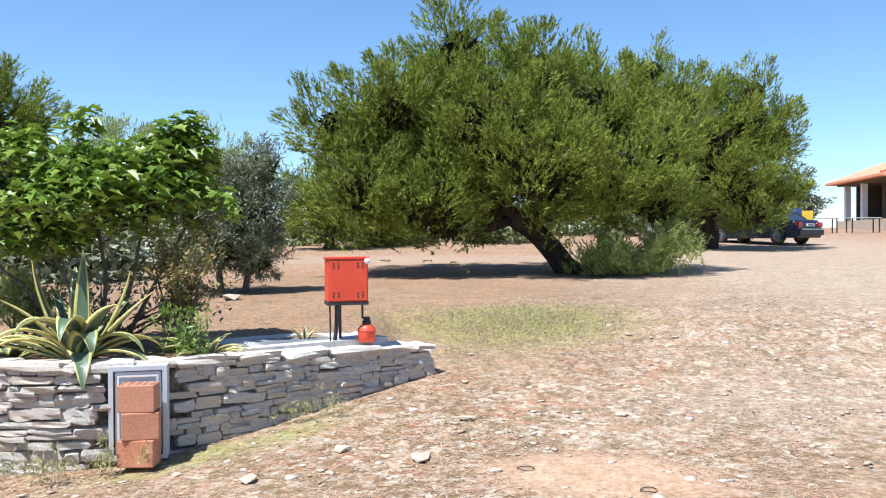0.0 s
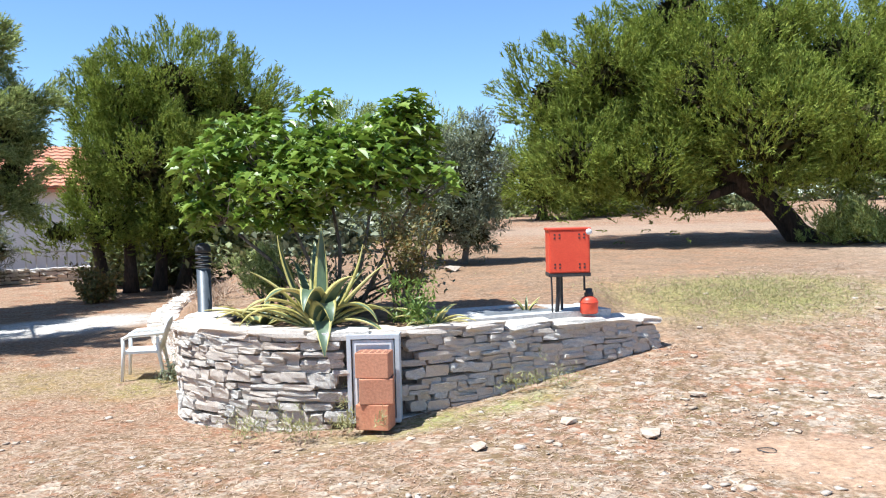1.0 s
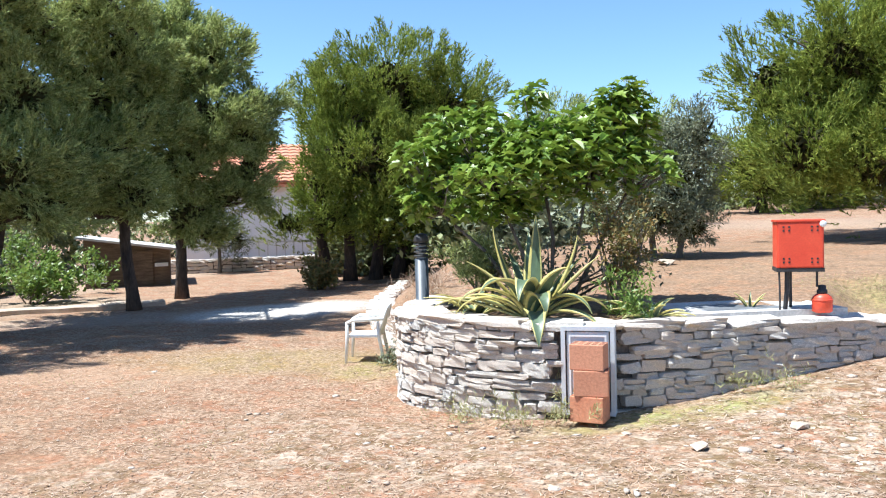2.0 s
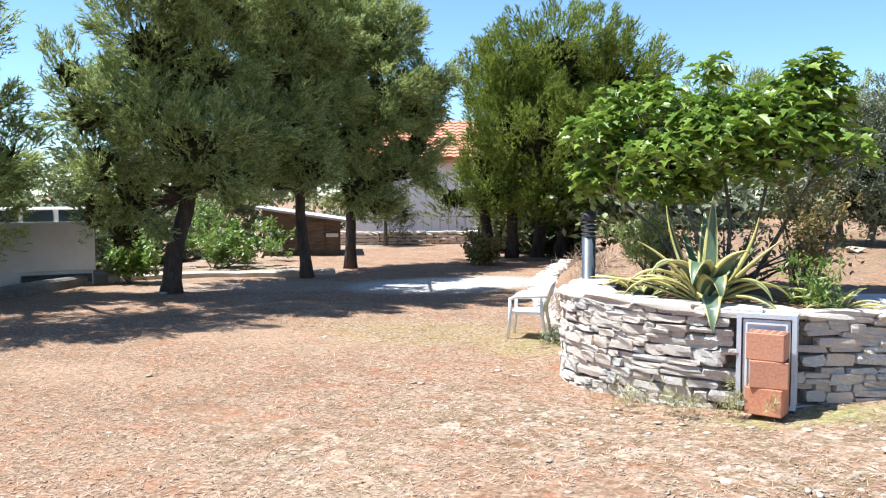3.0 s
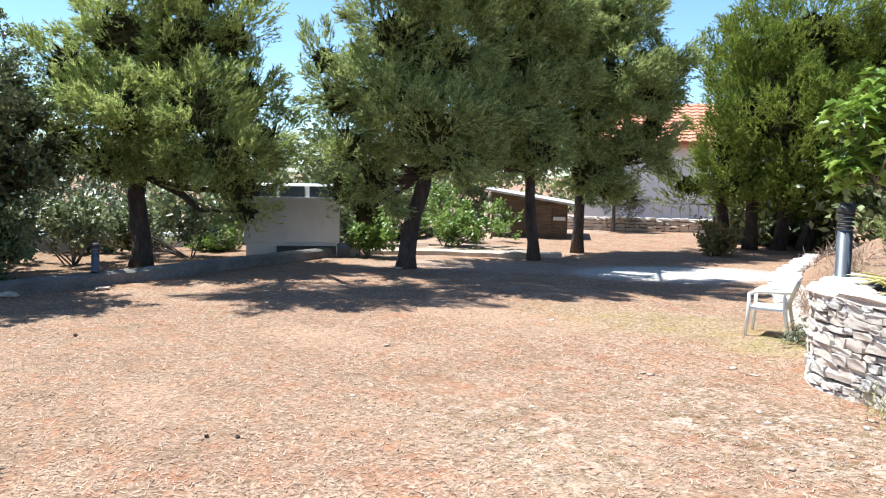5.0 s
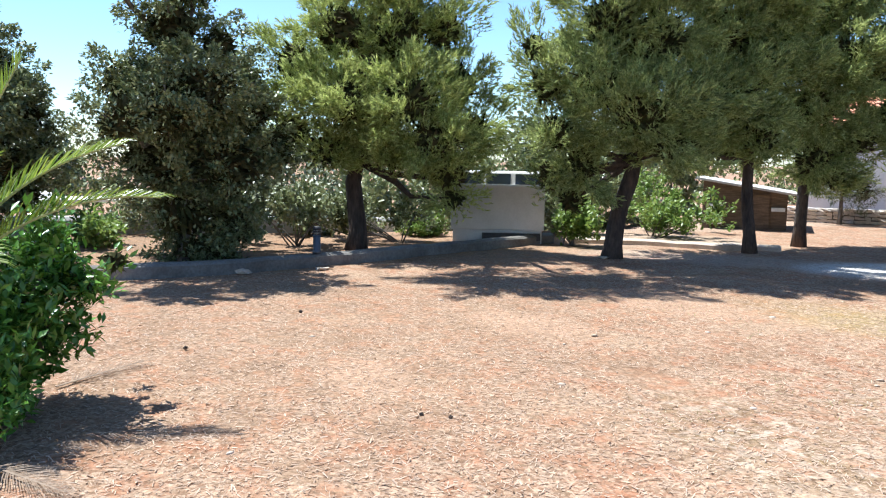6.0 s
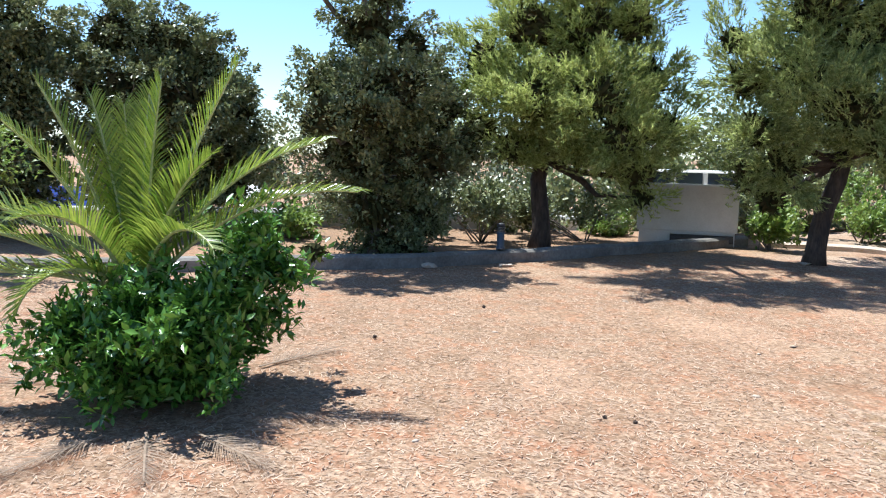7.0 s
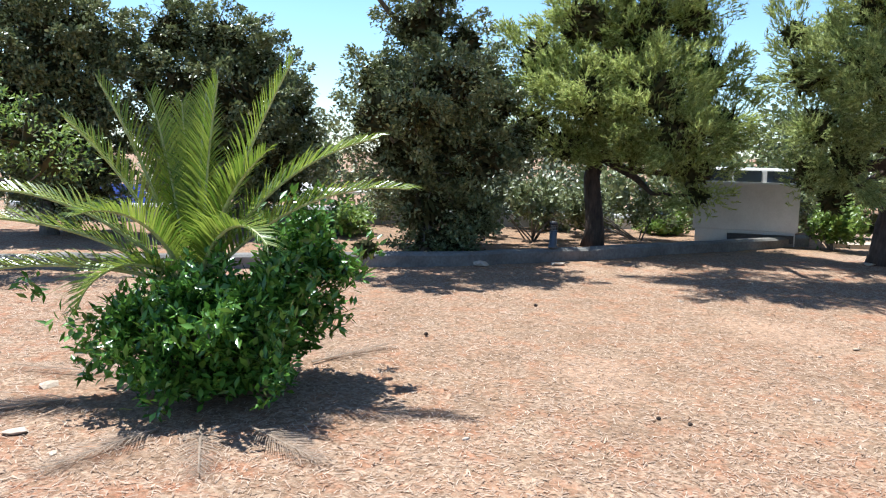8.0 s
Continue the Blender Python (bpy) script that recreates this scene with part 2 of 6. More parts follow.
# ---- mesh helpers ----
class Geo:
    """Collects vertices and faces for one mesh."""

    def __init__(self):
        self.v, self.f, self.m, self.n = [], [], [], 0

    def add(self, verts, faces, slot=0):
        self.v.append(np.asarray(verts, float).reshape(-1, 3))
        for f in faces:
            self.f.append([k + self.n for k in f])
            self.m.append(slot)
        self.n += len(self.v[-1])
        return self

    def box(self, x0, x1, y0, y1, z0, z1, slot=0):
        v = [(x, y, z) for z in (z0, z1) for y in (y0, y1) for x in (x0, x1)]
        return self.add(v, [(0, 2, 3, 1), (4, 5, 7, 6), (0, 1, 5, 4), (2, 6, 7, 3), (0, 4, 6, 2), (1, 3, 7, 5)], slot)

    def tube(self, path, radii, seg=9, slot=0, cap=True):
        path = [Vector(p) for p in path]
        verts, faces = [], []
        side = None
        for k, p in enumerate(path):
            d = (path[min(k + 1, len(path) - 1)] - path[max(k - 1, 0)]).normalized()
            if side is None:
                side = d.orthogonal().normalized()
            side = (side - d * side.dot(d)).normalized()
            up = d.cross(side)
            for j in range(seg):
                a = 2 * math.pi * j / seg
                verts.append(p + (side * math.cos(a) + up * math.sin(a)) * radii[k])
        for k in range(len(path) - 1):
            for j in range(seg):
                a, b = k * seg + j, k * seg + (j + 1) % seg
                faces.append((a, b, b + seg, a + seg))
        if cap:
            faces.append(tuple(reversed(range(seg))))
            faces.append(tuple(range((len(path) - 1) * seg, len(path) * seg)))
        return self.add(verts, faces, slot)

    def lathe(self, profile, seg=20, at=(0, 0, 0), slot=0):
        verts, faces = [], []
        for r, z in profile:
            for j in range(seg):
                a = 2 * math.pi * j / seg
                verts.append((at[0] + r * math.cos(a), at[1] + r * math.sin(a), at[2] + z))
        for k in range(len(profile) - 1):
            for j in range(seg):
                a, b = k * seg + j, k * seg + (j + 1) % seg
                faces.append((a, b, b + seg, a + seg))
        faces.append(tuple(reversed(range(seg))))
        faces.append(tuple(range((len(profile) - 1) * seg, len(profile) * seg)))
        return self.add(verts, faces, slot)

    def mesh(self, name, mats, smooth=False):
        me = bpy.data.meshes.new(name)
        me.from_pydata(np.concatenate(self.v).tolist() if self.v else [], [], self.f)
        for m in mats if isinstance(mats, (list, tuple)) else [mats]:
            me.materials.append(m)
        me.polygons.foreach_set("material_index", self.m)
        if smooth:
            me.polygons.foreach_set("use_smooth", [True] * len(self.f))
        me.update()
        return me


def fast_mesh(name, verts, faces, mat):
    """A mesh from arrays whose faces all have the same number of corners."""
    me = bpy.data.meshes.new(name)
    n, k = faces.shape
    me.vertices.add(len(verts))
    me.vertices.foreach_set("co", np.ascontiguousarray(verts, np.float32).ravel())
    me.loops.add(n * k)
    me.loops.foreach_set("vertex_index", np.ascontiguousarray(faces, np.int32).ravel())
    me.polygons.add(n)
    me.polygons.foreach_set("loop_start", np.arange(0, n * k, k, dtype=np.int32))
    me.materials.append(mat)
    me.update(calc_edges=True)
    return me


def part(name, me, parent, label=""):
    """Links a mesh as a part of a thing or of a part."""
    ob = new(name, me)
    ob.parent = parent
    if label:
        tagged(ob, label)
    return ob


def thing(name, m, label, category, group="", kind=""):
    ob = new(name)
    ob.empty_display_size = 0.2
    ob.matrix_basis = m
    return tagged(ob, label, category, group, kind)


def bevelled(me, width, segments=2):
    bm = bmesh.new()
    bm.from_mesh(me)
    bmesh.ops.remove_doubles(bm, verts=bm.verts, dist=1e-5)
    bmesh.ops.bevel(bm, geom=bm.edges[:], offset=width, segments=segments, affect="EDGES", profile=0.6, clamp_overlap=True)
    bm.to_mesh(me)
    bm.free()
    return me


def box_mesh(name, sx, sy, sz, mat, bevel=0.0, base=True):
    g = Geo().box(-sx / 2, sx / 2, -sy / 2, sy / 2, 0 if base else -sz / 2, sz if base else sz / 2)
    me = g.mesh(name, mat)
    return bevelled(me, bevel) if bevel else me


def smoothstep(x, a, b):
    t = np.clip((np.asarray(x, float) - a) / (b - a), 0, 1)
    return t * t * (3 - 2 * t)


# ---- the ground ----
WALL = [(-5.32, 7.75), (-5.16, 7.15), (-5.02, 6.75), (-4.72, 6.42), (-4.25, 6.24), (-3.55, 6.17), (-2.98, 6.33), (-2.42, 6.85), (-1.82, 7.48), (-1.22, 8.08), (-0.66, 8.58)]
TERRACE = [(-21, 120), (-17, 27), (-13.2, 18.2), (-10.6, 13.6), (-8.9, 11.0), (-5.6, 7.9)]
EDGE = TERRACE + [(x + 0.0, y + 0.18) for x, y in WALL[1:]] + [(-0.7, 9.4), (-0.7, 120)]


def inside_distance(x, y, poly):
    x, y = np.asarray(x, float), np.asarray(y, float)
    best, odd = np.full(x.shape, 1e9), np.zeros(x.shape, bool)
    for (ax, ay), (bx, by) in zip(poly, poly[1:] + poly[:1]):
        dx, dy = bx - ax, by - ay
        t = np.clip(((x - ax) * dx + (y - ay) * dy) / (dx * dx + dy * dy), 0, 1)
        best = np.minimum(best, np.hypot(x - ax - t * dx, y - ay - t * dy))
        cross = ((ay > y) != (by > y)) & (x < (bx - ax) * (y - ay) / (by - ay + 1e-12) + ax)
        odd ^= cross
    return np.where(odd, best, -best)


def height(x, y):
    x, y = np.asarray(x, float), np.asarray(y, float)
    low = 0.17 * smoothstep(x, -4.6, -0.3) + 0.21 * smoothstep(y, 5.8, 8.8) * smoothstep(x, -3.4, -0.9)
    low = low - 2.0 * smoothstep(-x, 19.5, 27) * (1 - smoothstep(y, 9, 15))
    up = np.interp(y, [5, 8, 12.5, 18, 35, 43, 60, 600], [0.79, 0.80, 1.0, 1.09, 1.58, 2.1, 2.6, 2.8])
    far = np.hypot(x + 5.2, y - 7.5)
    sd = inside_distance(x, y, EDGE)
    west = smoothstep(-x, 5.3, 7.0)
    wide = 0.22 + west * np.clip(0.4 + 0.25 * far, 0, 5)
    m_wall = smoothstep(sd, -0.02, wide)
    m_right = smoothstep(y, 7.9, 11.2) * smoothstep(x + 0.35 * (y - 8), -1.6, -0.5)
    m = np.maximum(m_wall * np.where(y < 14, smoothstep(-x, 0.75, 1.5), 1), m_right)
    return low + (up - low) * m


def bumps(x, y):
    """The small unevenness of the open ground."""
    near = np.hypot(x, y) < 30
    b = np.array([noise.noise((a * 1.3, c * 1.3, 0)) * 0.022 + noise.noise((a * 5, c * 5, 3)) * 0.010 if k else 0 for a, c, k in zip(x, y, near)])
    return b * (1 - 0.6 * (inside_distance(x, y, EDGE) > -0.3))


def gz(x, y):
    return float(height(np.array([x]), np.array([y]))[0])


def axis_steps(a, b, step, far):
    mid = np.arange(a, b, step)
    out, s = [], step
    d = 0
    while d < far:
        s *= 1.22
        d += s
        out.append(d)
    out = np.array(out)
    return np.concatenate([(a - out)[::-1], mid, mid[-1] + out])


def make_ground():
    xs, ys = axis_steps(-21, 7, 0.12, 700), axis_steps(-6, 19, 0.12, 700)
    gx, gy = np.meshgrid(xs, ys)
    x, y = gx.ravel(), gy.ravel()
    z = height(x, y)
    z = z + bumps(x, y)
    n, w = len(xs), len(ys)
    k = (np.arange(w - 1)[:, None] * n + np.arange(n - 1)[None, :]).ravel()
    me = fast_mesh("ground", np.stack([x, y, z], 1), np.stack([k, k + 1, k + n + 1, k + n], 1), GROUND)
    me.polygons.foreach_set("use_smooth", [True] * len(me.polygons))
    wob = np.array([noise.noise((a * 0.45, b * 0.45, 7)) for a, b in zip(x, y)])

    def blob(cx, cy, rx, ry, turn=0.0, soft=0.5):
        c, s = math.cos(radians(turn)), math.sin(radians(turn))
        u, v = ((x - cx) * c + (y - cy) * s) / rx, ((y - cy) * c - (x - cx) * s) / ry
        return 1 - smoothstep(np.hypot(u, v) + wob * 0.45, 1 - soft, 1 + soft)

    gravel = np.maximum(blob(-11.3, 11.9, 1.25, 1.9, -30, 0.3), 0.22 * blob(-13.6, 9.4, 0.9, 2.6, -38, 0.5))
    pale = np.maximum.reduce([blob(9.5, 24, 6.0, 16, -18, 0.45) * 0.75, blob(-2, 24, 7, 2.6, 8, 0.5) * 0.5, 
                              blob(-17.2, 10.0, 1.4, 2.2, 0, 0.4) * 0.9, blob(-22, 16, 2, 8, 20, 0.4) * 0.6])
    rocky = np.maximum.reduce([blob(0.6, 6.6, 3.9, 2.1, 20, 0.5), blob(4.6, 9, 4.4, 4.5, 0, 0.5), blob(7.5, 15, 5, 6, 0, 0.5), blob(-3.6, 5.0, 2.2, 0.9, 0, 0.5) * 0.8, blob(-4.6, 3.4, 1.2, 0.7, 0, 0.5) * 0.7])
    grass = np.maximum.reduce([blob(0.2, 10.3, 1.45, 0.85, 5, 0.5), blob(-2.2, 6.55, 1.2, 0.25, 42, 0.6) * 0.7, blob(-6.0, 7.9, 0.5, 0.9, 0, 0.6) * 0.6, blob(-7.6, 7.6, 1.6, 0.8, 20, 0.6) * 0.35])
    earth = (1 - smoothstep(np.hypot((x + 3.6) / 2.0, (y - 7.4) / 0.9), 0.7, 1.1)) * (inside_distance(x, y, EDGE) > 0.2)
    bare = np.maximum.reduce([blob(0.85, 5.75, 0.9, 0.5, -8, 0.3), blob(-8.6, 3.4, 0.8, 0.5, 20, 0.4) * 0.6, blob(-6.9, 1.2, 0.5, 0.3, 0, 0.4) * 0.6, blob(-9.5, 5.8, 1.0, 0.6, 0, 0.4) * 0.5])
    rocky = rocky * (1 - bare)
    # Browner, darker ground behind the planter and on both sides of the low wall.
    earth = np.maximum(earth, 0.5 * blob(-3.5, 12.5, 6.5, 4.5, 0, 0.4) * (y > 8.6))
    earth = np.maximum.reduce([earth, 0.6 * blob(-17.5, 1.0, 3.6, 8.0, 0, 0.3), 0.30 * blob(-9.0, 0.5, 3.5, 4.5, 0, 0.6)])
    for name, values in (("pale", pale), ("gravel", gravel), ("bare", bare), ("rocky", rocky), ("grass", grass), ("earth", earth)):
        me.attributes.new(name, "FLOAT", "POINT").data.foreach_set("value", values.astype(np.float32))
    return tagged(new("ground", me), "dry tan ground with straw, red soil and limestone", "ground", kind="structure")


make_ground()


# ---- plants: generators ----
def unit(v):
    return v / np.maximum(np.linalg.norm(v, axis=-1, keepdims=True), 1e-9)


def crown_points(rng, lobes, clumps, per, size, shell=0.45):
    """Points in clumps spread through ellipsoid lobes (x, y, z, across, up), and the way out from each clump."""
    lob = np.array(lobes, float)
    lob[:, 3:] *= 0.93
    vol = lob[:, 3] ** 2 * lob[:, 4]
    weight = vol ** 0.7
    boughs = max(3, clumps // 6)
    seat = rng.choice(len(lob), boughs, p=weight / weight.sum())
    way_b = unit(rng.normal(size=(boughs, 3)) + [0, 0, 0.1])
    out_b = shell + (0.93 - shell) * rng.random(boughs) ** 0.6
    heart = lob[seat, :3] + way_b * lob[seat][:, [3, 3, 4]] * out_b[:, None]
    which = rng.integers(boughs, size=clumps)
    spread_b = max(size, 0.13) * (0.95 + 0.5 * rng.random((clumps, 1)))
    plume = unit(way_b * [1.2, 1.2, 0.4] + [0, 0, 0.28] + rng.normal(size=(boughs, 3)) * 0.4)
    centre = heart[which] + plume[which] * np.clip(rng.normal(size=(clumps, 1)), -1.6, 1.6) * spread_b * 1.1 + np.clip(rng.normal(size=(clumps, 3)), -1.7, 1.7) * spread_b * 0.5
    d = unit(plume[which] + rng.normal(size=(clumps, 3)) * 0.35)
    out = unit(d * [0.8, 0.8, 0.6] + [0, 0, 0.8] + rng.normal(size=(clumps, 3)) * 0.3)
    along = np.clip(rng.normal(size=(clumps, per, 1)), -1.5, 1.5) * size * 0.62
    pts = centre[:, None] + out[:, None] * along + np.clip(rng.normal(size=(clumps, per, 3)), -1.8, 1.8) * size * 0.36
    way = unit(out[:, None] + rng.normal(size=(clumps, per, 3)) * 0.38)
    return centre, pts.reshape(-1, 3), way.reshape(-1, 3)


def needle_mesh(name, rng, pts, way, length, width, blades, mat):
    """Brushes of slim needles along short twigs."""
    n = len(pts)
    p, w = np.repeat(pts, blades, 0), np.repeat(way, blades, 0)
    u = rng.random((n * blades, 1)) * length * 1.9
    d = unit(w * 0.95 + rng.normal(size=p.shape) * 0.40)
    side = unit(np.cross(d, rng.normal(size=p.shape)))
    ln = length * (0.55 + 0.6 * rng.random((n * blades, 1)))
    base = p + w * u
    v = np.stack([base - side * width, base + side * width, base + d * ln], 1).reshape(-1, 3)
    return fast_mesh(name, v, np.arange(len(v)).reshape(-1, 3), mat)


def leaf_mesh(name, rng, pts, way, length, width, mat, droop=0.2):
    """Folded pointed leaves."""
    n = len(pts)
    d = unit(way * 0.8 + rng.normal(size=pts.shape) * 0.6 + [0, 0, -droop])
    up = unit(rng.normal(size=pts.shape) * 0.5 + [0, 0, 1.0])
    side = unit(np.cross(d, up))
    nrm = np.cross(side, d)
    ln = length * (0.65 + 0.6 * rng.random((n, 1)))
    wd = width * (0.7 + 0.5 * rng.random((n, 1)))
    v = np.stack([pts, pts + d * ln * 0.5 + side * wd + nrm * wd * 0.35, pts + d * ln, pts + d * ln * 0.5 - side * wd + nrm * wd * 0.35], 1).reshape(-1, 3)
    k = np.arange(n)[:, None] * 4
    return fast_mesh(name, v, np.concatenate([k + [0, 1, 2], k + [0, 2, 3]], 0), mat)


def plume_points(rng, lobes, boughs, per, reach, lift=0.45, thick=0.30):
    """Twigs in tapering plumes that stand out of the shells of ellipsoid lobes (x, y, z, across, up): plume seats, twig feet and twig ways."""
    lob = np.array(lobes, float)
    lob[:, 3:] *= 0.95
    area = lob[:, 3] * (lob[:, 3] + lob[:, 4])
    count = np.maximum(6, 1.9 * boughs * area / area.sum()).astype(int)
    seat = np.repeat(np.arange(len(lob)), count)
    n = len(seat)
    step = np.concatenate([(np.arange(c) + 0.5) / c for c in count])
    turn = np.concatenate([np.arange(c) * 2.39996 for c in count]) + seat
    high = 1 - 2 * step
    flat = np.sqrt(1 - high ** 2)
    way = unit(np.stack([flat * np.cos(turn), flat * np.sin(turn), high], 1) + rng.normal(size=(n, 3)) * 0.30)
    heart = lob[seat, :3] + way * lob[seat][:, [3, 3, 4]] * (0.62 + 0.52 * rng.random((n, 1)) ** 1.3)
    near = np.full(n, 9.0)
    for k, q in enumerate(lob):
        r = np.linalg.norm((heart - q[:3]) / [q[3], q[3], q[4]], axis=1)
        near = np.minimum(near, np.where(seat == k, 9.0, r))
    pick = np.flatnonzero((near > 0.74) & (rng.random(n) < 0.72))
    way, heart = way[pick], heart[pick]
    n = len(pick)
    axis = unit(way * [1.0, 1.0, 0.6] + [0, 0, lift] + rng.normal(size=(n, 3)) * 0.26)
    long = reach * (0.65 + 0.7 * rng.random((n, 1, 1)))
    t = rng.random((n, per, 1)) ** 0.8
    off = np.clip(rng.normal(size=(n, per, 3)), -1.9, 1.9)
    pts = heart[:, None] + axis[:, None] * (t - 0.45) * long + off * long * thick * (1.05 - 0.85 * t) * [1.0, 1.0, 0.72]
    ways = unit(axis[:, None] + off * 0.32 * (1.1 - 0.6 * t) + rng.normal(size=(n, per, 3)) * 0.18)
    return heart, pts.reshape(-1, 3), ways.reshape(-1, 3)


def shade_twigs(rng, lobes, fill, mat, length=0.36, width=0.046):
    """Close twig tangle added inside the lobes: coloured dark as shade, and it blocks light."""
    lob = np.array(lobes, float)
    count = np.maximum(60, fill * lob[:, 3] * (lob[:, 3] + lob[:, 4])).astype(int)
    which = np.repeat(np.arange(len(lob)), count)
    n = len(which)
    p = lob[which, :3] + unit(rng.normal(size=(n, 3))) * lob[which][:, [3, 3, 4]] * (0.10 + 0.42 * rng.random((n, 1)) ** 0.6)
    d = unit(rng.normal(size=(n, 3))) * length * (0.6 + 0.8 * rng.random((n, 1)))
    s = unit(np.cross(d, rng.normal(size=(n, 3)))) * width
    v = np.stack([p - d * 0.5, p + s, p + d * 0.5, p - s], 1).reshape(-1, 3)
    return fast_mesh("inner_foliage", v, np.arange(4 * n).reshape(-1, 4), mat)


def limbs(rng, trunk, lobes, thick, bends=3, extra=()):
    """Limbs from the upper trunk out to each lobe's heart and on to some of its plumes."""
    top, found = [Vector(p) for p in trunk], []
    for lob in lobes:
        c = Vector(lob[:3])
        a = min(top[1:], key=lambda q: (q - c).length + max(0, q.z - c.z))
        path = [a + (c - a) * (k / bends) + Vector(rng.normal(size=3)) * 0.10 * (0 < k < bends) + Vector((0, 0, -0.12 * math.sin(math.pi * k / bends))) for k in range(bends + 1)]
        limb = Geo().tube(path, [thick * (1 - 0.75 * k / bends) for k in range(bends + 1)], 6)
        found.append(limb)
    for c in extra:
        c = Vector(c)
        k = min(range(len(lobes)), key=lambda j: (Vector(lobes[j][:3]) - c).length)
        a = Vector(lobes[k][:3])
        found[k].tube([a, a.lerp(c, 0.5) + Vector(rng.normal(size=3)) * 0.06, c], [thick * 0.28, thick * 0.2, thick * 0.08], 4)
    return found


def tree(name, label, category, trunks, lobes, seed, boughs, per, leaf, bark=None, radius=0.18, group="", reach=0.7, kind="needle", length=0.105, width=0.0105, blades=12, lift=0.45, fill=420, thick=0.30):
    """A tree from trunk lines and crown lobes in world metres. Its Empty stands at its foot."""
    rng = np.random.default_rng(seed)
    bx, by = trunks[0][0][:2]
    foot = Vector((bx, by, gz(bx, by)))
    ob = thing(name, Matrix.Translation(foot), label, category, group)
    rel = [[tuple(Vector(p) - foot) for p in line] for line in trunks]
    lobes = [(q[0] - foot.x, q[1] - foot.y, q[2] - foot.z, q[3], q[4]) for q in lobes]
    heart, pts, way = plume_points(rng, lobes, boughs, per, reach, lift, thick)
    for k, line in enumerate(rel):
        g = Geo()
        line = [Vector(p) for p in line]
        line[0].z = gz(*(line[0] + foot).xy) - foot.z - 0.12
        fine = []
        for a, b in zip(line, line[1:]):
            fine += [a.lerp(b, t) + Vector((*rng.normal(size=2), 0)) * radius * 0.14 for t in (0, 0.34, 0.67)]
        fine.append(line[-1])
        r = [radius * (1.35 if j == 0 else 1.0) * (1 - 0.6 * j / len(fine)) for j in range(len(fine))]
        g.tube(fine, r, 11)
        part("trunk", g.mesh("trunk", bark or BARK, True), ob)
        if k == 0:
            for limb in limbs(rng, fine[len(fine) // 3:], lobes, radius * 0.5, 3, heart[:: max(1, len(heart) // 80)]):
                part("limb", limb.mesh("limb", bark or BARK, True), ob)
    if kind == "needle":
        me = needle_mesh("crown", rng, pts, way, length, width, blades, leaf)
    else:
        me = leaf_mesh("crown", rng, pts, way, length, width, leaf)
    part("crown", me, ob)
    part("inner_foliage", shade_twigs(rng, lobes, fill, GAP_SHADE), ob)
    return ob


def shrub(name, label, category, lobes, seed, clumps, per, size, leaf, length, width, kind="leaf", group="", blades=7, stems=7, bark=None, fill=0):
    rng = np.random.default_rng(seed)
    bx, by = lobes[0][:2]
    foot = Vector((bx, by, gz(bx, by)))
    ob = thing(name, Matrix.Translation(foot), label, category, group)
    lobes = [(q[0] - foot.x, q[1] - foot.y, q[2] - foot.z, q[3], q[4]) for q in lobes]
    centre, pts, way = crown_points(rng, lobes, clumps, per, size, 0.3)
    g = Geo()
    for c in centre[:: max(1, clumps // max(1, stems))]:
        c = Vector(c)
        a = Vector((rng.normal() * 0.07, rng.normal() * 0.07, -0.05))
        g.tube([a, a.lerp(c, 0.5) + Vector((0, 0, 0.06)), c], [0.018, 0.012, 0.004], 5)
    if stems:
        part("woody_base", g.mesh("woody_base", bark or BARK_GREY, True), ob)
    low = -foot.z + height(pts[:, 0] + foot.x, pts[:, 1] + foot.y) + 0.03
    pts[:, 2] = np.maximum(pts[:, 2], low + rng.random(len(pts)) * 0.1)
    me = needle_mesh("foliage", rng, pts, way, length, width, blades, leaf) if kind == "needle" else leaf_mesh("foliage", rng, pts, way, length, width, leaf)
    part("foliage", me, ob)
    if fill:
        part("inner_foliage", shade_twigs(rng, lobes, fill, GAP_SHADE, 0.16, 0.025), ob)
    return ob


# ---- the pines and other trees ----
def line(x, y, *rest):
    return [(x, y, gz(x, y))] + list(rest)


PINES = "aleppo pines"
tree("pine_tree", "broad Aleppo pine on a leaning dark trunk", "tree", [line(1.8, 18.1, (1.0, 18.0, 1.85), (0.2, 17.9, 2.5), (-0.1, 17.9, 3.6), (-0.2, 18.0, 5.2))],
     [(-3.35, 17.69, 4.1, 0.93, 0.99), (-2.2, 17.36, 4.52, 1.14, 1.02), (-2.72, 16.78, 2.92, 1.11, 0.93), (-1.38, 16.74, 2.56, 1.15, 0.86), (-0.73, 18.29, 5.77, 1, 1.25), (-0.17, 17.2, 4.06, 1.47, 1.41), (1, 18.27, 5.36, 1, 1.07), (0.97, 16.67, 3.24, 1.37, 1.14), (2.3, 18.36, 4.49, 1.2, 1.14), (2.45, 17.23, 3.14, 1.25, 1.01), (3.61, 18.45, 3.73, 0.77, 1.1), (3.49, 18.17, 2.58, 0.76, 0.76), (-1.24, 19.16, 4.26, 1.45, 1.45), (-2.32, 19.36, 3.64, 1.34, 1.34), (1.15, 19.77, 4.44, 1.63, 1.49), (2.85, 19.59, 3.86, 1.22, 1.22), (-0.19, 19, 2.77, 1.04, 0.78), (-0.99, 16.97, 2.05, 0.56, 0.3)],
     11, 420, 68, NEEDLE, radius=0.27, group=PINES, reach=0.95, lift=0.95, length=0.105, width=0.012, blades=11, thick=0.29)
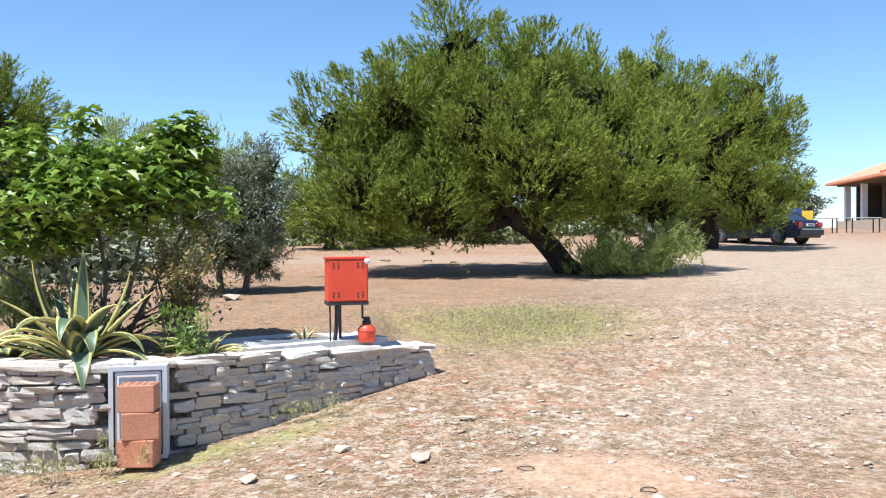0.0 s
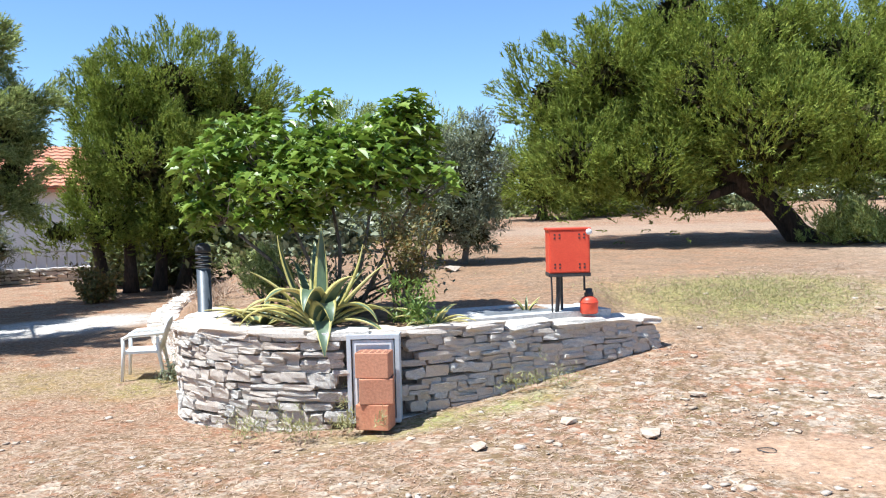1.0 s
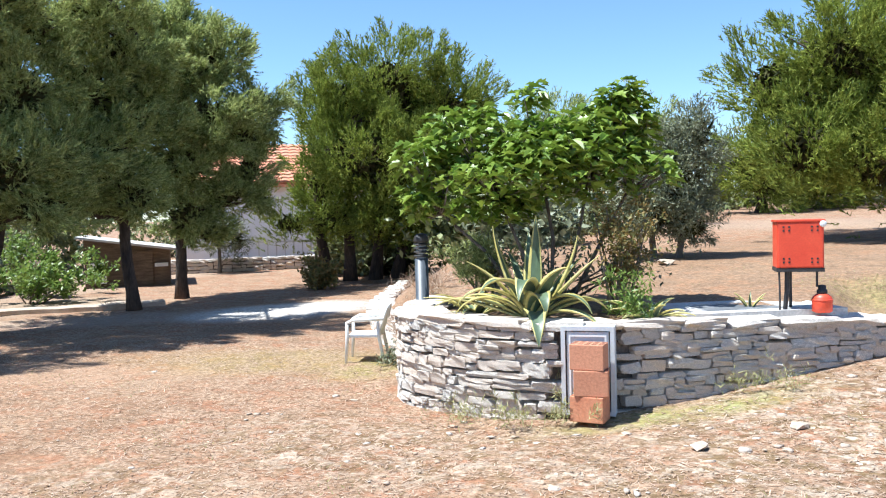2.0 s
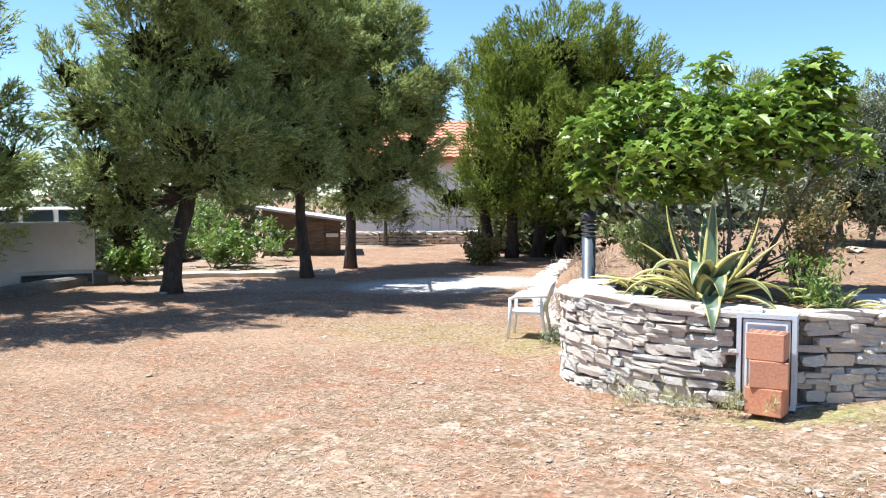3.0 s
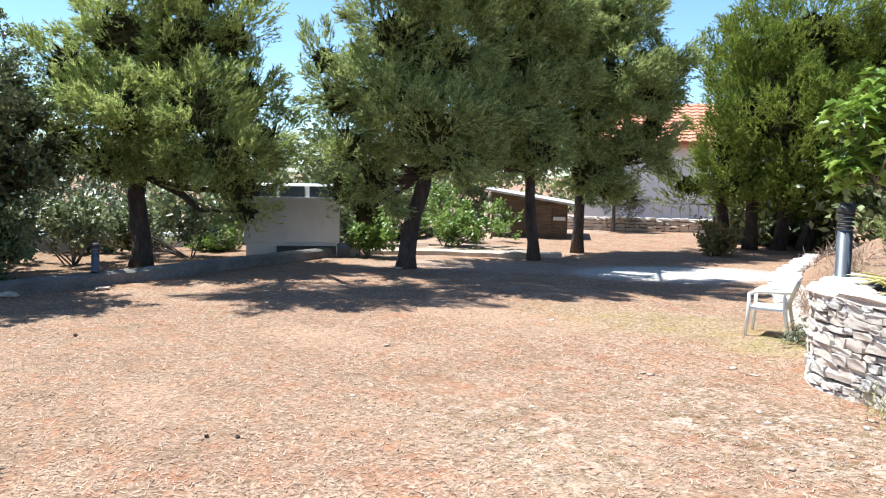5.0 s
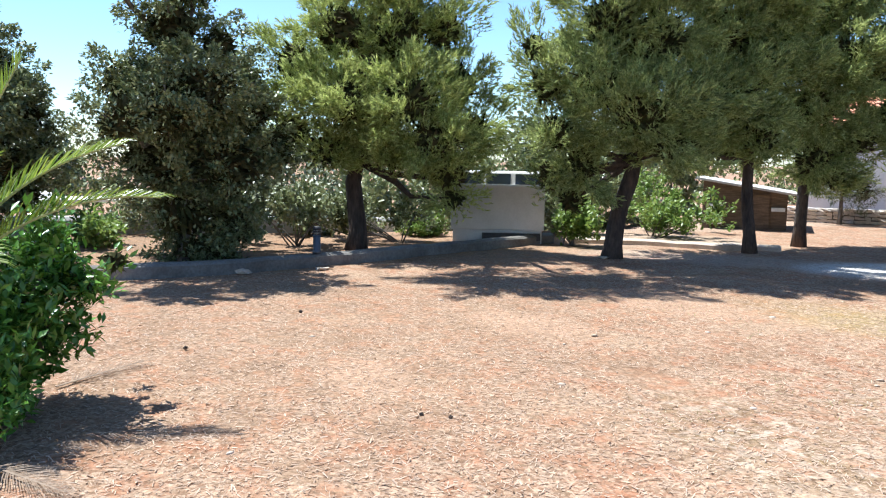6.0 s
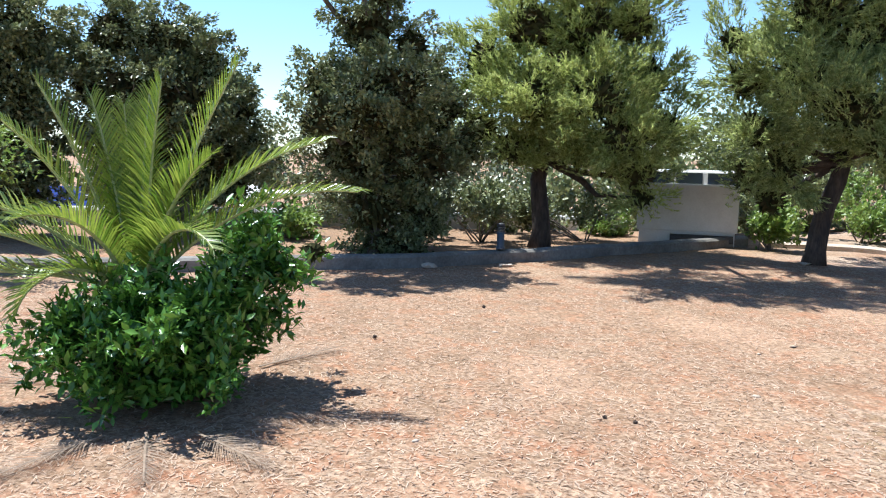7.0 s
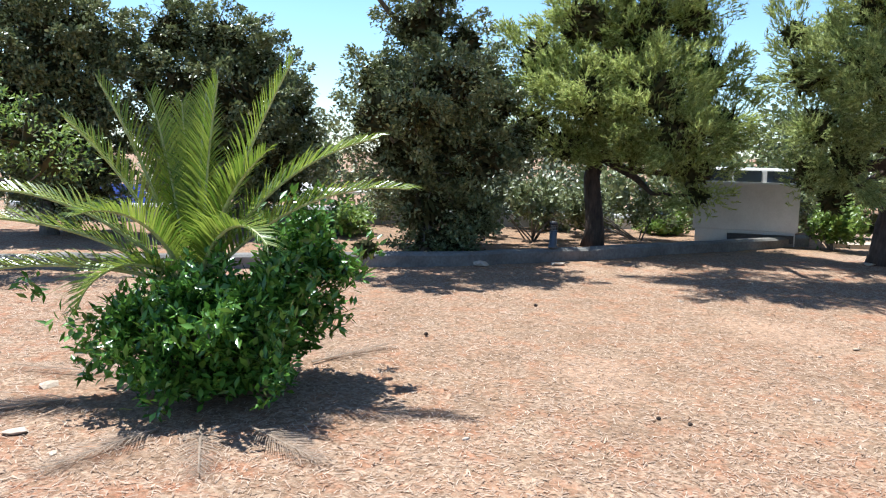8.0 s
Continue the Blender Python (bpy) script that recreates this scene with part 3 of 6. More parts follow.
tree("pine_tree", "tall rounded Aleppo pine standing by the parked car", "tree", [line(7.1, 30.6, (7.0, 30.6, 3.2), (6.9, 30.6, 5.5)), line(7.7, 30.8, (7.9, 30.8, 3.2), (8.4, 30.8, 4.6))],
     [(5.14, 30.98, 7.14, 1.29, 1.29), (6.46, 30.42, 6.61, 1.71, 1.71), (7.48, 29.67, 5.08, 1.89, 1.89), (8.97, 30.09, 6.11, 1.4, 1.4), (9.96, 30.1, 5.3, 0.98, 1.19), (8.38, 29.43, 3.66, 1.68, 1.26), (9.77, 29.53, 3.45, 0.96, 0.85), (7.22, 30.25, 3.72, 1.49, 1.07), (8.74, 31.41, 5.47, 2.01, 1.79), (9.33, 30.3, 7.05, 0.65, 0.76), (8.86, 29.08, 2.66, 1.04, 0.58), (6.42, 31.25, 5.27, 1.53, 1.75), (5.74, 30.87, 7.94, 0.97, 0.75)],
     12, 300, 62, NEEDLE, radius=0.40, group=PINES, reach=1.1, lift=0.9, length=0.14, width=0.015, blades=9, fill=260, thick=0.27)
tree("pine_tree", "dense dark Aleppo pine with several close trunks", "tree",
     [line(-14.5, 17.8, (-14.3, 17.6, 2.0), (-14.0, 17.6, 4.4)), line(-14.9, 17.4, (-14.9, 17.0, 1.9), (-14.2, 16.7, 3.6)), line(-14.1, 18.4, (-13.9, 18.5, 1.9), (-13.8, 19.0, 3.8)), line(-13.7, 18.9, (-13.4, 19.4, 2.2), (-13.8, 21.0, 4.2))],
     [(-14.67, 17.06, 2.75, 0.71, 0.95), (-14.55, 17.81, 4.8, 1.07, 1.07), (-13.49, 18.62, 5.34, 1.38, 1.13), (-12.77, 19.72, 4.83, 1.25, 1.09), (-12.12, 20.7, 4.89, 0.66, 0.82), (-13.73, 17.44, 3.29, 1.59, 1.33), (-12.86, 18.7, 3.02, 1.55, 1.36), (-12.32, 20.35, 3.54, 1.01, 1.17), (-15.02, 16.08, 1.63, 0.63, 0.3), (-14.52, 17.06, 1.76, 0.92, 0.55), (-13.6, 18.3, 1.71, 1.24, 0.62), (-14.54, 19.72, 3.92, 1.67, 1.54), (-12.8, 19.7, 1.82, 0.99, 0.72)],
     13, 340, 70, NEEDLE, radius=0.17, group=PINES, reach=0.92, lift=0.95, length=0.125, width=0.0125, blades=10, thick=0.27)
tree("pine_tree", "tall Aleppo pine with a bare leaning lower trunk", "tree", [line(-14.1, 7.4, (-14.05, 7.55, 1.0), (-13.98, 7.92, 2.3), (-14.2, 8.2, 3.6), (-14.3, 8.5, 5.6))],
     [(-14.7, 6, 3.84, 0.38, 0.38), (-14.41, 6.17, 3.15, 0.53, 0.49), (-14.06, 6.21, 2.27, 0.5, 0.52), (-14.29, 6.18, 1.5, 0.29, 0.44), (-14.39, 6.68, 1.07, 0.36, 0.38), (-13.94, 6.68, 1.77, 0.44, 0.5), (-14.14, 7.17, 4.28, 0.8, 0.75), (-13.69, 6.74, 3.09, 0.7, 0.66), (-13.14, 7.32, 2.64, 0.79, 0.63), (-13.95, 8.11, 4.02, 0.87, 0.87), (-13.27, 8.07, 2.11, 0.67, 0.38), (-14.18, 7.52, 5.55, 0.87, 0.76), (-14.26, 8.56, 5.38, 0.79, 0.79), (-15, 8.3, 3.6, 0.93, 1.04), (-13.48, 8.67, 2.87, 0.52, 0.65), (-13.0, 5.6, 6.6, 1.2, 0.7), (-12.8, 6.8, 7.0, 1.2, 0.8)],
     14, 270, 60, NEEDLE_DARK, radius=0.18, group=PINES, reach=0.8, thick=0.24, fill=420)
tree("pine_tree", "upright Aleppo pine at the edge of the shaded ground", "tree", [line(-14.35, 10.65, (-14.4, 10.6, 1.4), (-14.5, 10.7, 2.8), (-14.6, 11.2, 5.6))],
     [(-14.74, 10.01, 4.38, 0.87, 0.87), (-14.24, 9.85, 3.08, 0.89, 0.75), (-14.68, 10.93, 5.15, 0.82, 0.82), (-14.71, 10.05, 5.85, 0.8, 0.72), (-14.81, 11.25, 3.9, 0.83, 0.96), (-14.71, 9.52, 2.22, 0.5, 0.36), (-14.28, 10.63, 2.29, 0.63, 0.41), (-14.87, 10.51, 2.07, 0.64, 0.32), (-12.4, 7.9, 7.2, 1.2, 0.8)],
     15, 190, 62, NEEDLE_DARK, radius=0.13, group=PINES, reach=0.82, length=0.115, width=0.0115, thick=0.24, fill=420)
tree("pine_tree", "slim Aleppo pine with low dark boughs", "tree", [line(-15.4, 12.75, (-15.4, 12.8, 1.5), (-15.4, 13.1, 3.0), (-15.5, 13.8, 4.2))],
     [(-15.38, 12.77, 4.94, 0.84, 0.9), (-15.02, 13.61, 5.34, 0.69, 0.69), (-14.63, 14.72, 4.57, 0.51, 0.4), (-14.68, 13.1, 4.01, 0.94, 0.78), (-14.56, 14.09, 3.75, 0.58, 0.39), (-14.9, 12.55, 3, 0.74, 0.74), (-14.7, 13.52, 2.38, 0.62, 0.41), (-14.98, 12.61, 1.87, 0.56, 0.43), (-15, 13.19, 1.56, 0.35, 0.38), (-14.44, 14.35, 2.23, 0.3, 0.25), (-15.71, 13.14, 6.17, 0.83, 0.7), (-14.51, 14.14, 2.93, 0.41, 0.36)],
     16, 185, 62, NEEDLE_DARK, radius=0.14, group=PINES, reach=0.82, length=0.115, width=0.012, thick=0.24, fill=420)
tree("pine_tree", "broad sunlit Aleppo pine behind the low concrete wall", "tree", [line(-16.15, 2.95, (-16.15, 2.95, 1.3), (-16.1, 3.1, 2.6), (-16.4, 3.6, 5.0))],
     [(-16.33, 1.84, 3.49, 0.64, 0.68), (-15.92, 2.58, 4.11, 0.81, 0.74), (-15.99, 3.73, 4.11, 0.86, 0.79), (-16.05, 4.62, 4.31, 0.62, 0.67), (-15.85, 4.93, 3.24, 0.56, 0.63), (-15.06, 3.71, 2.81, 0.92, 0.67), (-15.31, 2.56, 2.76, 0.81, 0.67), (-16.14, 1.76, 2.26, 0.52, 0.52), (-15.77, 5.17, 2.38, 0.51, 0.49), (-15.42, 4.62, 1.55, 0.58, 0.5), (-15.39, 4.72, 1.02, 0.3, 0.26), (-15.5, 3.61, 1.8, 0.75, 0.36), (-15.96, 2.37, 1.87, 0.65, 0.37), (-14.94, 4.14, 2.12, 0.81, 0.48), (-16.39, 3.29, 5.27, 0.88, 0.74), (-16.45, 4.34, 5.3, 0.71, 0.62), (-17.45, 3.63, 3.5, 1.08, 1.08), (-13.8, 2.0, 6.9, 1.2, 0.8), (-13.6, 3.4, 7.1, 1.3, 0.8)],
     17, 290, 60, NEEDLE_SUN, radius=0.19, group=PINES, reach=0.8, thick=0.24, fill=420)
tree("pine_tree", "distant grey-green pine behind the fig tree", "tree", [line(-9.6, 23.2, (-9.6, 23.2, 2.2), (-9.6, 23.2, 4.0))],
     [(-10.7, 22.9, 3.9, 1.3, 1.3), (-8.3, 23.8, 4.0, 0.9, 1.1), (-9.6, 23.2, 2.8, 1.8, 1.2)], 18, 130, 44, NEEDLE_DARK, radius=0.2, group=PINES, reach=0.9, lift=0.75, length=0.13, width=0.012, blades=9)
tree("pine_tree", "low distant pine across the pale clearing", "tree", [line(-6.5, 32.0, (-6.5, 32.0, 2.2), (-6.5, 32.0, 3.6))],
     [(-6.5, 32.0, 3.0, 1.6, 1.4), (-7.5, 31.6, 3.6, 0.8, 0.8), (-5.0, 34.6, 2.6, 1.7, 1.0)], 19, 130, 40, NEEDLE, radius=0.2, group=PINES, reach=1.0, length=0.15, width=0.015, blades=9)
tree("olive_tree", "silvery olive tree with a short twisted trunk", "tree", [line(-4.45, 13.2, (-4.5, 13.2, 1.35), (-4.3, 13.1, 1.9), (-4.0, 13.0, 2.4)), line(-4.0, 12.9, (-3.9, 12.9, 1.5), (-4.0, 13.0, 2.0))],
     [(-4.0, 13.0, 2.2, 0.65, 0.75), (-3.75, 13.2, 2.9, 0.42, 0.5), (-4.6, 13.1, 2.5, 0.57, 0.7), (-4.2, 12.7, 1.7, 0.54, 0.36), (-3.8, 12.9, 1.5, 0.4, 0.3)],
     20, 240, 90, OLIVE, BARK_GREY, radius=0.06, kind="leaf", length=0.09, width=0.011, reach=0.42, lift=0.7, fill=150)
tree("olive_tree", "small grey olive tree before the white house wall", "tree", [line(-20.9, 19.0, (-20.9, 19.0, 0.9), (-20.8, 19.0, 1.4))],
     [(-20.9, 19.0, 1.3, 0.7, 0.75), (-20.5, 19.4, 1.0, 0.5, 0.5)], 21, 80, 50, OLIVE, BARK_GREY, radius=0.07, kind="leaf", length=0.11, width=0.014, reach=0.45, fill=120)
OAKS = "holm oaks"
tree("holm_oak", "dark holm oak with foliage down to the ground", "tree", [line(-14.75, -0.2, (-14.8, -0.2, 0.9), (-15.1, -0.2, 2.4), (-15.5, -0.3, 3.6))],
     [(-15.21, -0.39, 3.81, 0.76, 0.71), (-15.5, 0.42, 3.58, 0.47, 0.62), (-14.99, -1.1, 2.89, 0.62, 0.6), (-14.51, -0.08, 2.7, 1.01, 0.87), (-14.68, -1.22, 2.2, 0.51, 0.49), (-15.17, 0.87, 2.57, 0.66, 0.81), (-14.61, -0.64, 1.65, 0.78, 0.68), (-14.39, 0.5, 1.58, 0.86, 0.77), (-14.71, -0.25, 0.78, 0.78, 0.59), (-14.79, 0.54, 0.59, 0.59, 0.54), (-14.81, 0.06, 0.18, 0.79, 0.3), (-15.23, 1.35, 1.89, 0.39, 0.61), (-15.41, -0.11, 4.62, 0.62, 0.51), (-16.01, 0.04, 2.28, 1.12, 1.18), (-15.81, -0.36, 1.33, 0.84, 0.84), (-13.71, -0.45, 2.37, 0.59, 0.55), (-13.7, 0.26, 2.83, 0.5, 0.55), (-13.49, -1.05, 2.26, 0.4, 0.45), (-13.6, -0.7, 5.3, 1, 0.6), (-13.2, -1.9, 5.3, 0.9, 0.6)],
     22, 390, 145, OAK, BARK_GREY, radius=0.13, group=OAKS, kind="leaf", length=0.085, width=0.024, reach=0.45, lift=0.3, thick=0.36, fill=450)
tree("holm_oak", "large dark holm oak rising behind the palm", "tree", [line(-17.6, -4.0, (-17.8, -4.1, 1.0), (-18.2, -4.5, 2.4), (-18.6, -5.0, 3.4))],
     [(-17.64, -5.44, 3.96, 0.8, 0.68), (-17.89, -4.52, 3.91, 0.99, 0.68), (-18.27, -3.76, 3.36, 0.81, 0.81), (-18.48, -3.16, 2.57, 0.63, 0.69), (-17.5, -4, 2.55, 1.2, 0.96), (-17.31, -5.15, 2.62, 1.21, 1.09), (-18.41, -2.91, 1.68, 0.52, 0.62), (-17.76, -3.73, 1.55, 1.09, 0.85), (-17.67, -6.01, 3.06, 0.44, 0.69), (-17.77, -4.98, 1.29, 1.23, 0.99), (-18.34, -3.38, 0.95, 0.81, 0.62), (-17.87, -5.38, 4.66, 0.44, 0.5), (-19.11, -4.6, 2.5, 1.32, 1.32)],
     23, 310, 150, OAK, BARK_GREY, radius=0.16, group=OAKS, kind="leaf", length=0.10, width=0.029, reach=0.52, lift=0.3, thick=0.36)
tree("holm_oak", "shaded holm oak at the corner of the clearing", "tree", [line(-16.2, -7.4, (-16.3, -7.5, 1.0), (-17.0, -7.7, 2.4), (-17.6, -7.8, 3.4))],
     [(-16.53, -6.77, 3.76, 0.83, 0.83), (-16.26, -7.41, 3.3, 1.19, 1.43), (-16.37, -6.64, 2.63, 0.77, 0.83), (-16.31, -7.3, 1.78, 1.19, 1.07), (-16.76, -6.74, 1.48, 0.66, 0.84), (-16.21, -8.21, 2.47, 1.46, 1.82), (-16.85, -6.51, 3.4, 0.36, 0.48), (-16.56, -7.71, 4.24, 0.98, 0.73), (-16.44, -6.99, 0.75, 0.95, 0.6)],
     24, 290, 160, OAK, BARK_GREY, radius=0.15, group=OAKS, kind="leaf", length=0.10, width=0.029, reach=0.52, lift=0.3, thick=0.36)
tree("young_tree", "slender young tree with light green leaves", "tree", [line(-11.7, -6.8, (-11.7, -6.7, 1.0), (-11.7, -6.4, 2.1))],
     [(-11.6, -5.6, 1.8, 0.6, 0.30), (-11.6, -5.2, 1.5, 0.41, 0.17), (-11.7, -6.5, 2.1, 0.7, 0.6)], 25, 48, 44, LIGHT_LEAF, BARK_GREY, radius=0.05, kind="leaf", length=0.085, width=0.020, reach=0.62, fill=20, thick=0.22, lift=0.1)
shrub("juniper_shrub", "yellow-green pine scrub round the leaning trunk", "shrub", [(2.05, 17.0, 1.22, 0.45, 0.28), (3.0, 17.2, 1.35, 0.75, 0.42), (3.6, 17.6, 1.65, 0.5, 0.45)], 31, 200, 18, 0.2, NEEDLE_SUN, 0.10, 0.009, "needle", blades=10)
for k, (lob, leaf, words) in enumerate([
        ([(-17.8, 10.6, 0.55, 0.85, 0.55), (-17.2, 11.4, 0.4, 0.6, 0.4)], LIGHT_LEAF, "leafy green shrub behind the pine trunks"),
        ([(-16.2, 7.6, 0.55, 0.45, 0.45)], LIGHT_LEAF, "light green shrub beside the white caravan"),
        ([(-13.6, 15.6, 0.3, 0.3, 0.3)], DRY_LEAF, "dry yellowish tuft by the pine trunks"),
        ([(-19.3, 2.6, 0.5, 0.9, 0.5), (-19.6, 4.0, 0.4, 0.6, 0.4)], OAK, "green shrub beyond the low concrete wall"),
        ([(-17.0, -2.0, 0.25, 0.7, 0.25)], LIGHT_LEAF, "low pale shrub under the oaks"),
        ([(-18.3, 8.2, 0.5, 0.6, 0.5), (-18.9, 9.0, 0.8, 0.7, 0.7)], OAK, "dark leafy shrub in the garden behind the pines"),
        ([(-18.8, 3.6, 0.7, 0.8, 0.6), (-19.2, 2.2, 0.6, 0.7, 0.6)], OAK, "dark evergreen shrub beside the caravan"),
        ([(-19.4, 0.2, 0.6, 0.9, 0.7), (-19.8, -1.4, 0.5, 0.8, 0.6)], OAK, "shaded evergreen shrub under the oaks"),
        ([(-19.4, 11.6, 0.8, 0.8, 0.8), (-18.6, 12.6, 0.5, 0.6, 0.5)], LIGHT_LEAF, "tall fig-like shrub beside the shed"),
        ([(-17.0, 1.9, 0.55, 0.75, 0.5), (-17.4, 0.9, 0.5, 0.6, 0.45)], OAK, "low dark shrub in the pine's shade"),
        ([(-17.4, 4.2, 0.55, 0.6, 0.5), (-17.8, 3.2, 0.6, 0.6, 0.5)], OAK, "dark shrub between pine trunk and caravan"),
        ([(-18.7, 5.1, 0.2, 0.4, 0.25)], LIGHT_LEAF, "bright garden plants beside the caravan")]):
    shrub("shrub", words, "shrub", lob, 40 + k, 110, 20, 0.14, leaf, 0.12, 0.034)
for k, lob in enumerate([(-9.4, 36.5, 1.9, 2.2, 0.9), (-4.4, 37.5, 2.2, 2.4, 1.0), (0.6, 37.0, 2.2, 2.4, 1.0), (-13.5, 34.5, 1.8, 2.2, 1.2), (5.2, 41.5, 2.4, 2.6, 1.1), (-1.5, 46.0, 3.3, 3.0, 1.5), (4.0, 46.5, 3.4, 3.0, 1.5), (9.0, 47.0, 3.4, 3.0, 1.5)]):
    shrub("scrub_thicket", "dark evergreen thicket at the far edge", "thicket", [lob], 60 + k, 140, 16, 0.34, OAK, 0.3, 0.085, group="far thickets")
for k, (x, y, z, r, v) in enumerate([(-29, -13, 0.6, 2.2, 2.4), (-30, -8.5, 0.8, 2.3, 2.6), (-29.5, -4, 0.5, 2.2, 2.2), (-30, 0.5, 0.9, 2.3, 2.5), (-29, 4.5, 0.6, 2.2, 2.3), (-28.5, 8.5, 0.9, 2.2, 2.2), (-29.5, 12.5, 1.4, 2.4, 2.2), (-32, 17, 1.6, 2.6, 2.2), (-24.6, 12.2, 1.0, 1.8, 2.0), (-23.6, 8.0, 0.8, 1.5, 1.8), (-26.0, 16.5, 1.4, 1.8, 2.0), (-24.8, 2.8, 0.2, 1.8, 1.8), (-24.5, 0.8, -0.5, 1.5, 1.2), (-25.0, 5.5, -0.4, 1.5, 1.2), (-24.0, 9.6, 0.2, 1.4, 1.1), (-25.5, -11, -0.3, 1.6, 1.4),
                                     (-16.2, 20.6, 0.9, 1.5, 0.9), (-15.5, 19.9, 0.7, 1.4, 0.8), (-14.5, 20.6, 0.9, 1.1, 0.9), (-21.6, 1.0, 0.8, 1.3, 1.2), (-21.4, -6.4, 0.9, 1.3, 1.3), (-13.0, 21.8, 1.3, 1.3, 1.0), (-10.6, 18.2, 1.3, 1.0, 0.8), (-8.2, 16.2, 1.3, 0.8, 0.6), (-9.6, 20.5, 1.5, 1.2, 0.8), (-26.5, 33, 2.4, 3.0, 2.4), (-33, 27, 2.2, 3.0, 2.6), (-21.5, 35, 2.2, 2.6, 2.0), (-36, 20, 1.8, 3.0, 2.6), (-14.5, 31, 2.0, 2.4, 1.8), (-17.5, 29.5, 2.0, 2.2, 1.8), (-11.0, 29.0, 1.8, 1.6, 1.3)]):
    shrub("broadleaf_thicket", "dense green broadleaf thicket behind the camp", "thicket", [(x, y, z, r, v)], 200 + k, 170, 17, 0.42, (OAK, OLIVE, OAK, OAK)[(k * 3) % 4], 0.25, 0.07, group="camp thickets")
for k, lob in enumerate([(16.2, 58, 4.4, 2.6, 2.4), (11.0, 60, 3.8, 3.0, 2.0), (21, 62, 4.6, 3.0, 2.2)]):
    tree("far_tree", "round grey-green tree behind the pavilion", "tree", [line(lob[0], lob[1], (lob[0], lob[1], lob[2]))], [lob], 70 + k, 130, 60, OLIVE, BARK_GREY, radius=0.2, kind="leaf", length=0.26, width=0.06, reach=1.1, group="far trees")


# ---- fig tree in the planter ----
def fig_tree():
    rng = np.random.default_rng(5)
    foot = Vector((-3.85, 7.75, gz(-3.85, 7.75)))
    ob = thing("fig_tree", Matrix.Translation(foot), "spreading fig tree with large lobed green leaves in the planter", "tree")
    lobes = [(-4.5, 7.6, 2.55, 0.65, 0.33), (-3.6, 7.7, 2.4, 0.69, 0.36), (-3.2, 8.1, 2.65, 0.33, 0.36), (-3.9, 7.5, 2.15, 0.84, 0.28), (-2.95, 8.0, 2.2, 0.36, 0.28), (-5.0, 7.2, 1.92, 0.26, 0.14), (-3.95, 7.7, 2.97, 0.13, 0.09), (-3.15, 8.1, 2.85, 0.22, 0.2), (-4.9, 7.2, 2.35, 0.30, 0.22), (-4.3, 7.4, 1.85, 0.40, 0.13)]
    lobes = [(q[0] - foot.x, q[1] - foot.y, q[2] - foot.z, q[3], q[4]) for q in lobes]
    lob = np.array(lobes)
    n = 440
    wgt = (lob[:, 3] ** 2 * lob[:, 4]) ** 0.6
    pick = rng.choice(len(lob), n, p=wgt / wgt.sum())
    d = unit(rng.normal(size=(n, 3)) + [0, 0, 0.25])
    tips = lob[pick, :3] + d * np.stack([lob[pick, 3], lob[pick, 3], lob[pick, 4]], 1) * (0.55 + 0.5 * rng.random((n, 1)))
    stems = [[(0, 0, -0.1), (-0.2, -0.05, 0.5), (-0.5, -0.1, 1.2)], [(0.1, 0.05, -0.1), (0.3, 0.1, 0.6), (0.45, 0.15, 1.4)], [(0.0, 0.1, -0.1), (0.05, 0.1, 0.7), (-0.05, 0.0, 1.6)], [(-0.1, -0.05, -0.1), (-0.6, -0.2, 0.6), (-1.0, -0.4, 1.0)], [(0.15, 0.1, -0.1), (0.55, 0.2, 0.7), (0.8, 0.3, 1.2)]]
    for s in stems:
        g = Geo().tube(s, [0.026, 0.02, 0.013], 8)
        part("stem", g.mesh("stem", BARK_GREY, True), ob)
    ends = [Vector(s[-1]) for s in stems] + [Vector(s[1]) for s in stems]
    g = Geo()
    for t in tips[::2]:
        t = Vector(t)
        a = min(ends, key=lambda e: (e - t).length)
        g.tube([a, a.lerp(t, 0.5) + Vector((0, 0, -0.05)), t], [0.013, 0.009, 0.004], 5)
    part("branching", g.mesh("branching", BARK_GREY, True), ob)
    outline = [(0.0, 0.0), (0.22, 0.10), (0.34, 0.30), (0.20, 0.42), (0.40, 0.66), (0.16, 0.66), (0.0, 1.0), (-0.16, 0.66), (-0.40, 0.66), (-0.20, 0.42), (-0.34, 0.30), (-0.22, 0.10)]
    verts, faces = [], []
    for t in tips:
        for j in range(9):
            a = 2.4 * j + rng.random() * 0.6
            e = 0.25 + 0.5 * rng.random() - 0.35 * (j % 2)
            out = Vector((math.cos(a) * math.cos(e), math.sin(a) * math.cos(e), math.sin(e)))
            base = Vector(t) + out * 0.05 + Vector((0, 0, 0.02 * j - 0.10))
            d = (out + Vector((0, 0, -0.45))).normalized()
            side = d.cross(Vector((0, 0, 1))).normalized()
            side = (side + Vector(rng.normal(size=3)) * 0.25).normalized()
            nrm = side.cross(d)
            size = 0.132 * (0.7 + 0.6 * rng.random())
            k = len(verts)
            for u, v in outline:
                verts.append(base + side * u * size + d * v * size + nrm * (abs(u) * 0.5 - 0.25 * v * v) * size)
            faces += [(k, k + 1, k + 2, k + 3), (k, k + 3, k + 4, k + 5), (k, k + 5, k + 6, k + 7), (k, k + 7, k + 8, k + 9), (k, k + 9, k + 10, k + 11)]
    me = Geo().add(verts, faces).mesh("leaves", FIG)
    part("leaves", me, ob)


fig_tree()


